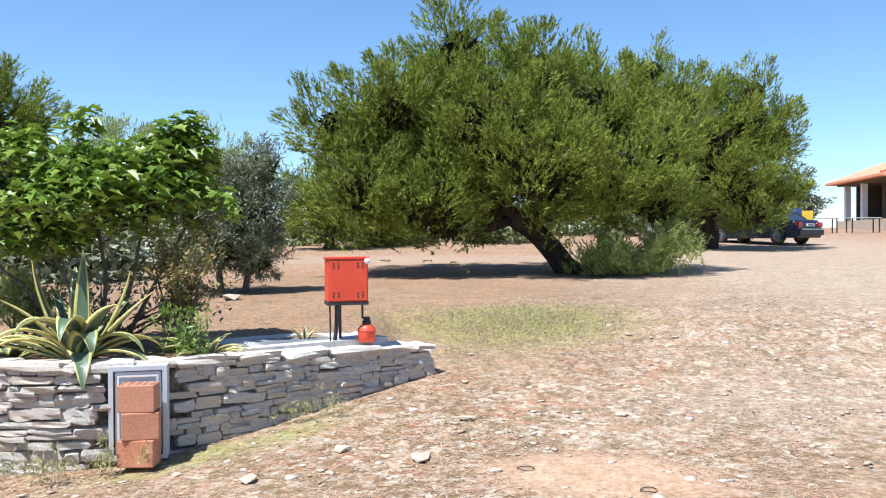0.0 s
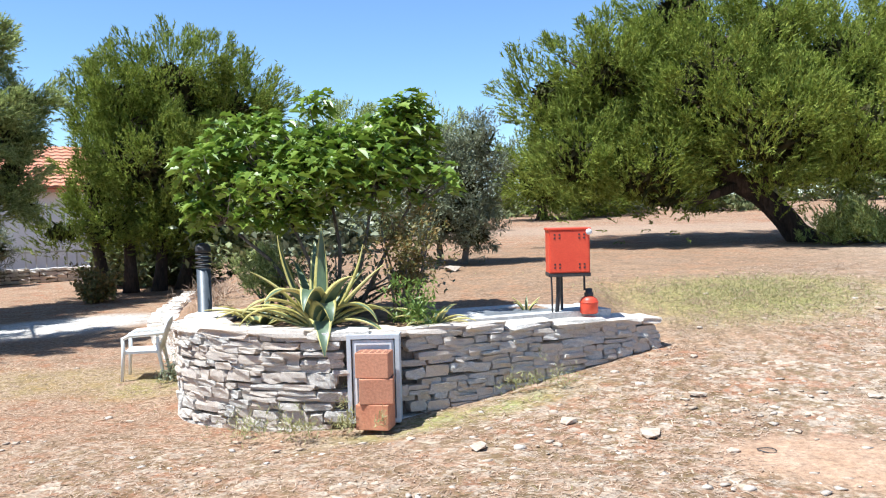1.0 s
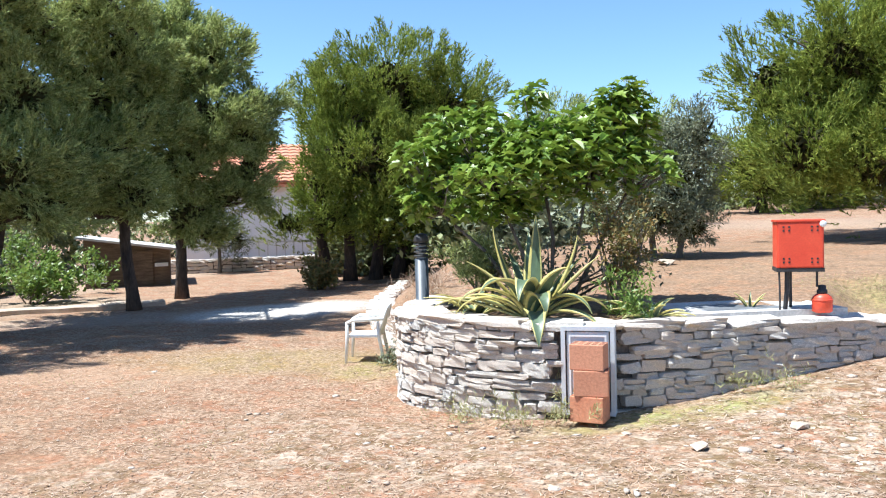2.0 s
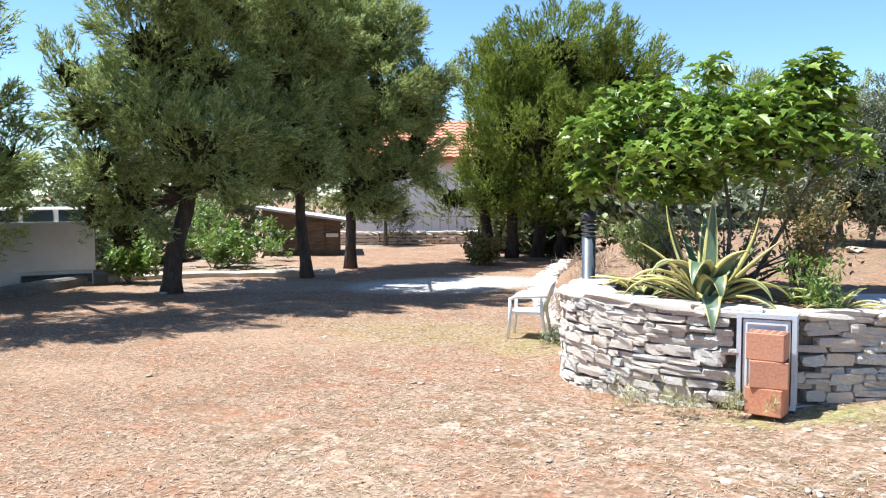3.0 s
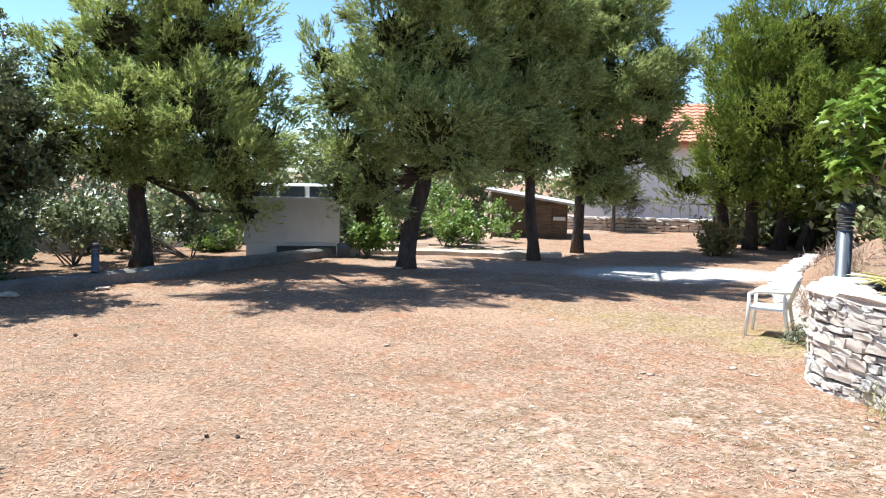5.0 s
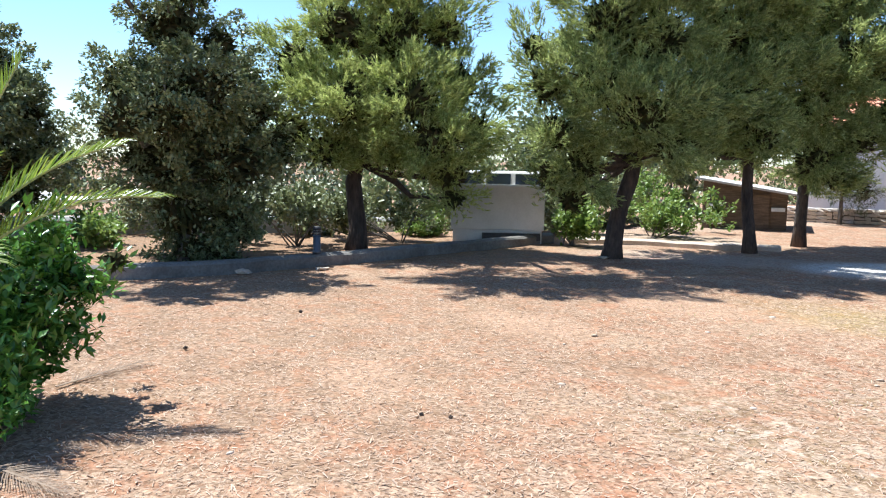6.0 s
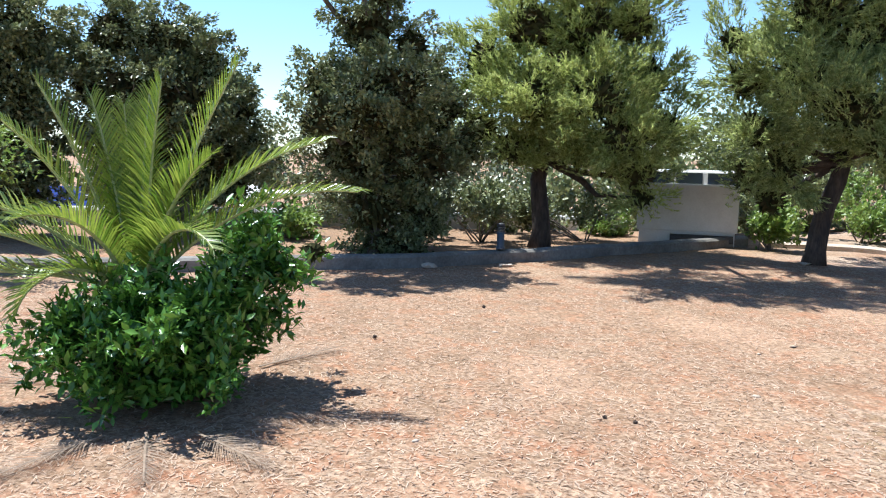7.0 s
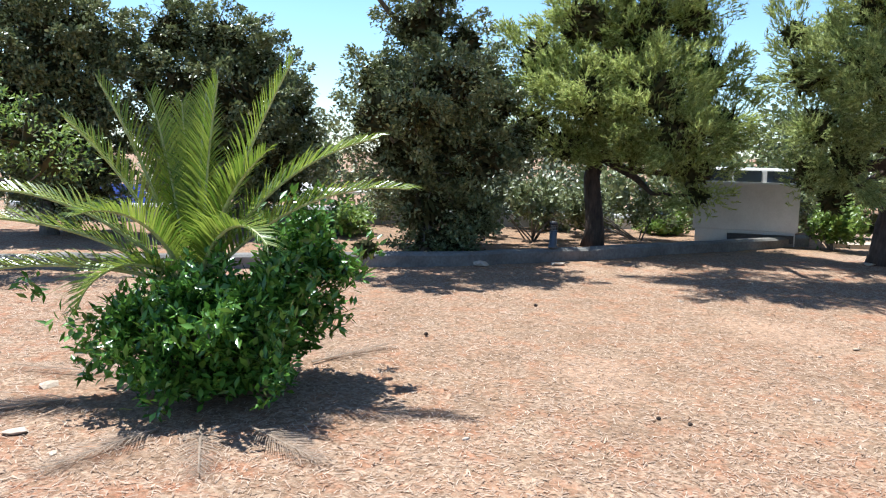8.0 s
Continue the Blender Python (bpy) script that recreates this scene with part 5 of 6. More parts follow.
def caravan():
    ob = thing("caravan", pose(-16.85, 6.18, gz(-16.9, 6.2) + 0.06, 0, 0, -21), "white caravan with a row of small windows", "caravan")
    prof = [(0.0, 0.22), (0.06, 1.18), (-0.05, 1.45), (-0.10, 1.48), (-0.75, 1.48), (-4.0, 1.42), (-4.15, 0.22)]
    g = Geo()
    n = len(prof)
    verts = [(x, s * (1.0 - 0.05 * (z > 1.3)), z) for s in (-1, 1) for x, z in prof]
    g.add(verts, [tuple(range(n)), tuple(reversed(range(n, 2 * n)))] + [(k, k + n, (k + 1) % n + n, (k + 1) % n) for k in range(n)])
    me = g.mesh("body", CARAVAN)
    part("body", bevelled(me, 0.05), ob)
    for y in (-0.62, 0.0, 0.62):
        w = Geo().add([(0.062, y - 0.26, 1.215), (0.062, y + 0.26, 1.215), (-0.035, y + 0.26, 1.43), (-0.035, y - 0.26, 1.43), (0.03, y - 0.26, 1.20), (0.03, y + 0.26, 1.20), (-0.065, y + 0.26, 1.42), (-0.065, y - 0.26, 1.42)],
                      [(0, 1, 2, 3), (7, 6, 5, 4), (0, 4, 5, 1), (1, 5, 6, 2), (2, 6, 7, 3), (3, 7, 4, 0)])
        part("window", w.mesh("window", GLASS), ob)
    part("ledge", Geo().box(0.03, 0.10, -0.98, 0.98, 1.165, 1.20).mesh("ledge", PLASTIC_GREY), ob)
    part("bumper", Geo().box(0.0, 0.09, -0.32, 0.92, 0.02, 0.17).mesh("bumper", BLACK_IRON), ob, "black bumper beam")
    part("skirt", Geo().box(-4.0, -0.02, -0.95, 0.95, -0.2, 0.24).mesh("skirt", CARAVAN), ob)
    for y in (-0.86, 0.86):
        part("wheel", Geo().lathe([(0.2, -0.09), (0.29, -0.07), (0.29, 0.07), (0.2, 0.09)], 20).mesh("wheel", RUBBER, True), ob).matrix_basis = pose(-2.3, y * 1.08, 0.28, 90, 0, 0)


caravan()


def roof_tiles(parent, origin, across, up, wide, deep, count, rows, me):
    """Tiles in rows over a roof slope: origin at the eave's start, across along the eave, up along the slope."""
    across, up = Vector(across).normalized(), Vector(up).normalized()
    out = across.cross(up)
    for r in range(rows):
        for c in range(count):
            p = Vector(origin) + across * (wide * (c + 0.5) / count) + up * (deep * (r + 0.5) / rows) + out * 0.05
            m = Matrix((across, up, out)).transposed().to_4x4()
            t = part("roof_tile", me, parent)
            t.matrix_basis = Matrix.Translation(p) @ m @ pose(0, 0, 0, 3, 0, 0) @ Matrix.Diagonal((wide / count * 0.53, deep / rows * 0.56, 1, 1))


def tile_mesh():
    verts, faces, n = [], [], 6
    for y in (-1, 1):
        for k in range(n + 1):
            u = k / n
            verts.append((-1 + 2 * u, y, 0.05 * math.sin(math.pi * u) + 0.012))
    faces = [(k, k + 1, k + n + 2, k + n + 1) for k in range(n)]
    m = len(verts)
    verts += [(x, y, z - 0.025) for x, y, z in verts]
    faces += [(k + m, k + n + 1 + m, k + n + 2 + m, k + 1 + m) for k in range(n)]
    faces += [(k, k + m, k + 1 + m, k + 1) for k in range(n)] + [(k + n + 1, k + n + 2, k + n + 2 + m, k + n + 1 + m) for k in range(n)]
    return Geo().add(verts, faces).mesh("roof_tile", TILE, True)


TILE_MESH = tile_mesh()


def house():
    ob = thing("house", pose(-23.6, 24.8, gz(-23.6, 24.8), 0, 0, 49.5), "white plastered house with an orange tiled roof", "house")
    w, d, h = 7.4, 6.0, 3.15
    part("wall", Geo().box(-w / 2, w / 2, 0, d, -0.3, h).mesh("wall", PLASTER), ob)
    g = Geo()
    x0, x1, e = -w / 2 - 0.35, w / 2 + 0.35, 0.4
    rise = 1.75
    g.add([(x0, -e, h - 0.02), (x1, -e, h - 0.02), (x1, d / 2, h + rise), (x0, d / 2, h + rise), (x0, d + e, h - 0.02), (x1, d + e, h - 0.02),
           (x0, -e, h - 0.14), (x1, -e, h - 0.14), (x1, d / 2, h + rise - 0.14), (x0, d / 2, h + rise - 0.14), (x0, d + e, h - 0.14), (x1, d + e, h - 0.14)],
          [(0, 1, 2, 3), (3, 2, 5, 4), (7, 6, 9, 8), (8, 9, 10, 11), (0, 6, 7, 1), (4, 5, 11, 10), (0, 3, 9, 6), (3, 4, 10, 9), (1, 7, 8, 2), (2, 8, 11, 5)])
    roof = part("roof", g.mesh("roof", TILE), ob)
    slope = (0, d / 2 + e, rise + 0.02)
    roof_tiles(roof, (x0, -e, h - 0.02), (1, 0, 0), slope, x1 - x0, math.hypot(d / 2 + e, rise), 22, 12, TILE_MESH)


house()
fence = thing("yard_fence", pose(-20.0, 21.6, gz(-20, 21.6), 0, 0, 49.5), "short grey metal railing by the stone wall", "fence")
for k in range(9):
    part("post", Geo().box(-1.2 + 0.3 * k - 0.02, -1.2 + 0.3 * k + 0.02, -0.02, 0.02, 0, 1.0).mesh("post", CHROME), fence)
part("rail", Geo().box(-1.25, 1.25, -0.015, 0.015, 0.93, 0.98).mesh("rail", CHROME), fence)


def shed():
    ob = thing("shed", pose(-19.6, 14.5, gz(-19.6, 14.5) - 0.12, 0, 0, 50), "small dark wooden shed with a sloping white-edged roof", "shed")
    w, d = 2.2, 2.2
    g = Geo().add([(-w / 2, 0, -0.3), (w / 2, 0, -0.3), (w / 2, d, -0.3), (-w / 2, d, -0.3), (-w / 2, 0, 1.45), (w / 2, 0, 1.10), (w / 2, d, 1.10), (-w / 2, d, 1.45)],
                  [(0, 1, 5, 4), (1, 2, 6, 5), (2, 3, 7, 6), (3, 0, 4, 7), (4, 5, 6, 7), (3, 2, 1, 0)])
    part("wall", g.mesh("wall", WOOD), ob)
    r = Geo().add([(-w / 2 - 0.2, -0.3, 1.48), (w / 2 + 0.25, -0.3, 1.08), (w / 2 + 0.25, d + 0.2, 1.08), (-w / 2 - 0.2, d + 0.2, 1.48), (-w / 2 - 0.2, -0.3, 1.54), (w / 2 + 0.25, -0.3, 1.14), (w / 2 + 0.25, d + 0.2, 1.14), (-w / 2 - 0.2, d + 0.2, 1.54)],
                  [(0, 1, 5, 4), (1, 2, 6, 5), (2, 3, 7, 6), (3, 0, 4, 7), (4, 5, 6, 7), (3, 2, 1, 0)])
    part("roof", r.mesh("roof", CONCRETE), ob, "pale concrete roof slab")
    part("door", Geo().box(-0.1, 0.65, -0.05, 0.0, 0.0, 1.1).mesh("door", WOOD), ob)
    part("meter_box", Geo().box(-0.95, -0.55, -0.14, 0.0, 0.25, 0.8).mesh("meter_box", PLASTIC), ob, "white wall box")
    part("sill_board", Geo().box(0.7, 1.05, -0.10, 0.0, 0.65, 0.75).mesh("sill_board", PLASTIC_GREY), ob)


shed()


def parasol():
    x, y = -24.4, -4.2
    ob = thing("parasol", pose(x, y, gz(x, y)), "white canvas parasol on a wooden pole", "parasol")
    part("pole", Geo().lathe([(0.025, 0), (0.025, 2.3)], 10).mesh("pole", WOOD), ob)
    n = 8
    verts = [(0, 0, 2.45)] + [(1.2 * math.cos(2 * math.pi * k / n), 1.2 * math.sin(2 * math.pi * k / n), 1.85) for k in range(n)] + [(1.2 * math.cos(2 * math.pi * k / n), 1.2 * math.sin(2 * math.pi * k / n), 1.68) for k in range(n)]
    faces = [(0, 1 + k, 1 + (k + 1) % n) for k in range(n)] + [(1 + k, 1 + n + k, 1 + n + (k + 1) % n, 1 + (k + 1) % n) for k in range(n)]
    part("canopy", Geo().add(verts, faces).mesh("canopy", CANVAS), ob)
    aw = thing("awning", pose(-24.6, -2.8, gz(-24.6, -2.8), 0, 0, 4), "stretched off-white awning on thin poles", "awning")
    part("cloth", Geo().box(-0.9, 0.9, -1.3, 1.3, 2.0, 2.06).mesh("cloth", CANVAS), aw)
    for sx in (-0.85, 0.85):
        for sy in (-1.2, 1.2):
            part("pole", Geo().lathe([(0.02, 0), (0.02, 2.0)], 8, (sx, sy, 0)).mesh("pole", CHROME), aw)
    tent = thing("tent", pose(-24.0, -9.0, gz(-24.0, -9.0)), "dark blue camping tent", "tent")
    part("cloth", Geo().add([(-1, -1.2, 0), (1, -1.2, 0), (1, 1.2, 0), (-1, 1.2, 0), (0, -1.0, 1.9), (0, 1.0, 1.9)], [(0, 1, 4), (2, 3, 5), (1, 2, 5, 4), (3, 0, 4, 5), (3, 2, 1, 0)]).mesh("cloth", BLUE), tent)


parasol()


# ---- cars ----
def car(at, turn, label):
    ob = thing("car", pose(*at, 0, 0, turn), label, "car", "parked cars")
    half = 0.86
    side = [(-2.25, 0.42), (-2.22, 0.78), (-2.05, 0.95), (-1.55, 1.0), (-1.2, 1.02), (1.05, 0.96), (1.9, 0.84), (2.2, 0.68), (2.26, 0.40), (2.2, 0.22), (-2.18, 0.24)]
    n = len(side)
    g = Geo()
    rings = [(-1.0, 0.90), (-0.93, 1.0), (0.93, 1.0), (1.0, 0.90)]
    verts = []
    for s, k in rings:
        verts += [(x * (0.985 if abs(s) == 1 else 1), s * half, 0.22 + (z - 0.22) * (k if z > 0.5 else 1)) for x, z in side]
    faces = [tuple(range(n)), tuple(reversed(range(3 * n, 4 * n)))]
    for r in range(3):
        faces += [(r * n + k, (r + 1) * n + k, (r + 1) * n + (k + 1) % n, r * n + (k + 1) % n) for k in range(n)]
    part("body", g.add(verts, faces).mesh("body", CARPAINT, False), ob)
    cab = [(-1.62, 0.97), (-1.0, 1.36), (-0.75, 1.42), (0.25, 1.42), (1.12, 0.95)]
    m = len(cab)
    verts = [(x, s * (half * (0.90 if z < 1.1 else 0.72)), z) for s in (-1, 1) for x, z in cab]
    part("glasshouse", bevelled(Geo().add(verts, [tuple(range(m)), tuple(reversed(range(m, 2 * m)))] + [(k, k + m, (k + 1) % m + m, (k + 1) % m) for k in range(m)]).mesh("glasshouse", GLASS), 0.02), ob)
    part("roof", bevelled(Geo().box(-0.95, 0.30, -0.60, 0.60, 1.405, 1.445).mesh("roof", CARPAINT), 0.015), ob)
    for s in (-1, 1):
        part("pillar", Geo().tube([(-1.58, s * 0.77, 0.98), (-0.92, s * 0.625, 1.41)], [0.05, 0.035], 6).mesh("pillar", CARPAINT), ob)
        part("pillar", Geo().tube([(-0.25, s * 0.775, 0.98), (-0.25, s * 0.63, 1.41)], [0.035, 0.03], 6).mesh("pillar", CARPAINT), ob)
        part("pillar", Geo().tube([(1.05, s * 0.76, 0.97), (0.28, s * 0.625, 1.41)], [0.035, 0.03], 6).mesh("pillar", CARPAINT), ob)
        part("tail_light", bevelled(Geo().box(-2.265, -2.05, s * 0.70 - 0.14, s * 0.70 + 0.14, 0.66, 0.86).mesh("tail_light", LAMP_RED), 0.02), ob)
        part("headlight", bevelled(Geo().box(2.05, 2.23, s * 0.66 - 0.17, s * 0.66 + 0.17, 0.56, 0.70).mesh("headlight", CHROME), 0.02), ob)
        part("mirror", bevelled(Geo().box(0.72, 0.86, s * 0.92 - 0.08, s * 0.92 + 0.08, 0.93, 1.05).mesh("mirror", CARPAINT), 0.02), ob)
        for x in (-1.35, 1.38):
            tyre = part("tyre", Geo().lathe([(0.20, -0.1), (0.30, -0.1), (0.32, -0.06), (0.32, 0.06), (0.30, 0.1), (0.20, 0.1)], 24).mesh("tyre", RUBBER, True), ob)
            tyre.matrix_basis = pose(x, s * 0.80, 0.31, 90, 0, 0)
            part("rim", Geo().lathe([(0.02, -0.112), (0.19, -0.105), (0.21, -0.09), (0.21, 0.09), (0.19, 0.105), (0.02, 0.112)], 18).mesh("rim", RIM), tyre)
    part("rear_bumper", bevelled(Geo().box(-2.33, -2.1, -0.84, 0.84, 0.34, 0.58).mesh("rear_bumper", CARPAINT), 0.04), ob)
    part("bumper_trim", Geo().box(-2.335, -2.32, -0.7, 0.7, 0.565, 0.60).mesh("bumper_trim", CHROME), ob)
    part("number_plate", Geo().box(-2.275, -2.235, -0.26, 0.26, 0.70, 0.81).mesh("number_plate", PLASTIC), ob, "white plate with plain dark bars")
    for k in range(3):
        part("plate_bar", Geo().box(-2.28, -2.273, -0.19 + 0.14 * k, -0.09 + 0.14 * k, 0.73, 0.78).mesh("plate_bar", BLACK_IRON), ob)
    return ob


car((11.15, 35.4, gz(11.15, 35.4)), 128, "dark blue saloon car parked in the pine's shade")
ub = thing("utility_box", pose(6.0, 31.5, gz(6, 31.5), 0, 0, 20), "small white utility box near the pine trunk", "utility box")
part("body", bevelled(Geo().box(-0.2, 0.2, -0.15, 0.15, 0, 1.25).mesh("body", PLASTIC), 0.02), ub)
wb = thing("windbreak", pose(14.6, 41.0, gz(14.6, 41.0), 0, 0, 10), "blue, white and yellow cloth windbreak on posts", "windbreak")
for k, mt in enumerate((PLASTIC, BLUE, YELLOW)):
    part("panel", Geo().box(-0.9 + 0.6 * k, -0.32 + 0.6 * k, -0.015, 0.015, 0.3, 1.35 - 0.15 * (k == 2)).mesh("panel", mt), wb)
for k in range(4):
    part("post", Geo().lathe([(0.02, 0), (0.02, 1.4)], 8, (-0.92 + 0.6 * k, 0, 0)).mesh("post", WOOD), wb)


# ---- pavilion ----
def pavilion():
    z = gz(22, 48.5)
    ob = thing("pavilion", pose(21.6, 46.6, z, 0, 0, -4), "open pavilion with white columns and a tiled hip roof", "pavilion")
    up = 2.90 - z
    part("plinth", Geo().box(-0.2, 9.2, 0.0, 8, -0.6, up).mesh("plinth", STONE_PALE), ob, "pale stone plinth")
    for k, (x, y) in enumerate([(0.3, 0.4), (2.4, 0.4 + 2.2), (0.3, 4.6), (5.2, 0.4), (8.8, 0.4), (8.8, 7.4), (0.3, 7.4)]):
        part("column", bevelled(Geo().box(x - 0.16, x + 0.16, y - 0.16, y + 0.16, up, up + 2.3).mesh("column", PLASTER), 0.015), ob)
    part("ceiling_beam", Geo().box(-0.2, 9.3, 0.1, 7.8, up + 2.2, up + 2.36).mesh("ceiling_beam", WOOD), ob)
    g = Geo()
    a, b, c, d, e = -0.7, 9.9, -0.6, 8.6, up + 2.32
    verts = [(a, c, e), (b, c, e), (b, d, e), (a, d, e), (4.0, 4.0, e + 2.1), (5.4, 4.0, e + 2.1), (a, c, e + 0.14), (b, c, e + 0.14), (b, d, e + 0.14), (a, d, e + 0.14)]
    roof = part("roof", g.add(verts, [(3, 2, 1, 0), (0, 1, 7, 6), (1, 2, 8, 7), (2, 3, 9, 8), (3, 0, 6, 9), (6, 7, 5, 4), (7, 8, 5), (8, 9, 4, 5), (9, 6, 4)]).mesh("roof", TILE), ob)
    # Dark walls added to stand in for the pavilion's shaded interior.
    part("inner_shade_wall", Geo().box(1.0, 9.0, 3.4, 3.7, up, up + 2.2).mesh("inner_shade_wall", WOOD), ob, "dark wall added for the shaded interior")
    part("rear_shade_wall", Geo().box(1.0, 9.3, 7.7, 7.95, up, up + 2.2).mesh("rear_shade_wall", WOOD), ob, "dark rear wall added for the shaded interior")
    for k in range(3):
        part("ridge_roll", Geo().tube([(a + 0.05, c + 0.05, e + 0.2), (4.0, 4.0, e + 2.15)] if k == 0 else ([(4.0, 4.0, e + 2.15), (5.4, 4.0, e + 2.15)] if k == 1 else [(b - 0.05, c + 0.05, e + 0.2), (5.4, 4.0, e + 2.15)]), [0.09, 0.09], 8).mesh("ridge_roll", TILE), ob)


pavilion()
for k in range(3):
    x, y = 16.6 + 2.1 * k, 43.2
    bench = thing("picnic_table", pose(x, y, gz(x, y), 0, 0, 6 * k), "plain grey table with thin metal legs", "table", "tables by the pavilion")
    part("tabletop", bevelled(Geo().box(-0.8, 0.8, -0.35, 0.35, 0.72, 0.76).mesh("tabletop", CONCRETE), 0.008), bench)
    for sx in (-0.7, 0.7):
        for sy in (-0.28, 0.28):
            part("leg", Geo().box(sx - 0.025, sx + 0.025, sy - 0.025, sy + 0.025, 0, 0.72).mesh("leg", BLACK_IRON), bench)


# ---- litter, pebbles and grass on the ground ----
def near_points(rng, n, r0, r1, a0, a1):
    """Points round the way's middle, thinning outwards; angles from +y towards -x."""
    r = r0 + (r1 - r0) * rng.random(n) ** 0.85
    a = np.radians(a0 + (a1 - a0) * rng.random(n))
    return -0.25 - r * np.sin(a), -0.1 + r * np.cos(a)


def litter():
    rng = np.random.default_rng(21)
    n = 130000
    x, y = near_points(rng, n, 3.0, 13.0, -34, 128)
    keep = (inside_distance(x, y, EDGE) < -0.12) & (np.array([noise.noise((a * 0.7, b * 0.7, 11)) for a, b in zip(x, y)]) + 0.35 * (x < -3) > -0.05)
    x, y = x[keep], y[keep]
    n = len(x)
    z = height(x, y) + bumps(x, y) + 0.003 + rng.random(n) * 0.006
    t = rng.random(n) * math.pi
    ln, wd = 0.009 + 0.024 * rng.random(n) ** 1.5, 0.0020 + 0.0034 * rng.random(n) ** 1.5
    d = np.stack([np.cos(t), np.sin(t), rng.normal(size=n) * 0.22], 1) * ln[:, None]
    s = np.stack([-np.sin(t), np.cos(t), rng.normal(size=n) * 0.25], 1) * wd[:, None]
    c = np.stack([x, y, z], 1)
    v = np.stack([c - d - s, c - d + s, c + d + s * 0.6, c + d - s * 0.6], 1).reshape(-1, 3)
    me = fast_mesh("straw_litter", v, np.arange(4 * n).reshape(-1, 4), STRAW)
    tagged(new("straw_litter", me), "dry straw and bark chips strewn over the ground", "litter", kind="stuff")


litter()


def pebble_shapes(rng, count):
    shapes = []
    for _ in range(count):
        bm = bmesh.new()
        bmesh.ops.create_icosphere(bm, subdivisions=1, radius=1)
        v = np.array([q.co for q in bm.verts])
        f = np.array([[q.index for q in face.verts] for face in bm.faces])
        bm.free()
        v = np.sign(v) * np.abs(v) ** 0.8 * (1 + rng.normal(size=(len(v), 1)) * 0.24) * [1, 0.45 + 0.45 * rng.random(), 0.16 + 0.2 * rng.random()]
        shapes.append((v, f))
    return shapes


def pebbles():
    rng = np.random.default_rng(22)
    shapes = pebble_shapes(rng, 8)
    x, y = near_points(rng, 6500, 3.2, 13.0, -34, 118)
    want = np.exp(-(((x - 0.6) / 3.4) ** 2 + ((y - 6.4) / 2.2) ** 2)) + 0.7 * np.exp(-(((x + 3.6) / 2.2) ** 2 + ((y - 5.2) / 0.8) ** 2)) + 0.5 * np.exp(-(((x - 4) / 3.5) ** 2 + ((y - 9) / 4) ** 2)) + 0.02
    keep = (rng.random(len(x)) < want) & (inside_distance(x, y, EDGE) < -0.15)
    x, y = x[keep], y[keep]
    vs, fs, base = [], [], 0
    for k in range(len(x)):
        v, f = shapes[k % 8]
        a, s = rng.random() * 6.28, 0.008 + 0.040 * rng.random() ** 2.6
        c, q = math.cos(a), math.sin(a)
        w = v * s
        w = np.stack([w[:, 0] * c - w[:, 1] * q, w[:, 0] * q + w[:, 1] * c, w[:, 2]], 1) + [x[k], y[k], gz(x[k], y[k]) - s * 0.03]
        vs.append(w)
        fs.append(f + base)
        base += len(v)
    me = fast_mesh("limestone_pebbles", np.concatenate(vs), np.concatenate(fs), STONE_PALE)
    tagged(new("limestone_pebbles", me), "pale limestone pebbles scattered over red soil", "pebbles", kind="stuff")


pebbles()
PEBBLE = pebble_shapes(np.random.default_rng(23), 4)
for k, (x, y, s) in enumerate([(-0.25, 7.15, 0.10), (0.0, 5.85, 0.08), (-1.75, 5.75, 0.09), (-2.35, 5.95, 0.06), (-5.2, 6.22, 0.06), (-1.2, 6.4, 0.11), (-0.55, 6.1, 0.12), (1.1, 7.3, 0.08), (-4.98, -2.31, 0.05), (-13.05, 0.62, 0.20), (-13.3, 1.9, 0.12), (-12.5, -1.9, 0.12), (-13.9, 7.15, 0.16), (-5.0, -3.0, 0.07), (-5.3, -2.7, 0.08), (-6.3, -2.95, 0.10), (-5.7, -3.3, 0.09), (-0.3, 8.3, 0.07), (-3.9, 11.9, 0.2)]):
    v, f = PEBBLE[k % 4]
    me = Geo().add(v * s * 0.8, f.tolist()).mesh("stone", STONE_PALE)
    ob = tagged(new("stone", me), "loose pale limestone rock on the ground", "stone", "loose stones")
    ob.matrix_basis = pose(x, y, gz(x, y) + s * 0.18, 0, 0, 47 * k)
for k, (x, y, s) in enumerate([(-5.77, 1.37, 0.016), (-8.17, -0.2, 0.022), (-9.74, 1.06, 0.024), (-5.66, 1.55, 0.016)]):
    ob = thing("pine_cone", pose(x, y, gz(x, y) + s * 0.7, 80, 0, 60 * k), "small dark pine cone on the straw", "pine cone", "pine cones")
    g = Geo().lathe([(s * 0.3, -s), (s * 0.75, -s * 0.5), (s * 0.7, 0), (s * 0.45, s * 0.7), (s * 0.1, s * 1.1)], 9)
    for j in range(18):
        a, h = 2.4 * j, -0.7 + 1.5 * j / 18
        r = s * (0.85 - 0.5 * max(0, h))
        g.box(r * math.cos(a) - s * 0.14, r * math.cos(a) + s * 0.14, r * math.sin(a) - s * 0.14, r * math.sin(a) + s * 0.14, s * h - s * 0.08, s * h + s * 0.08)
    part("cone", g.mesh("cone", BARK), ob)


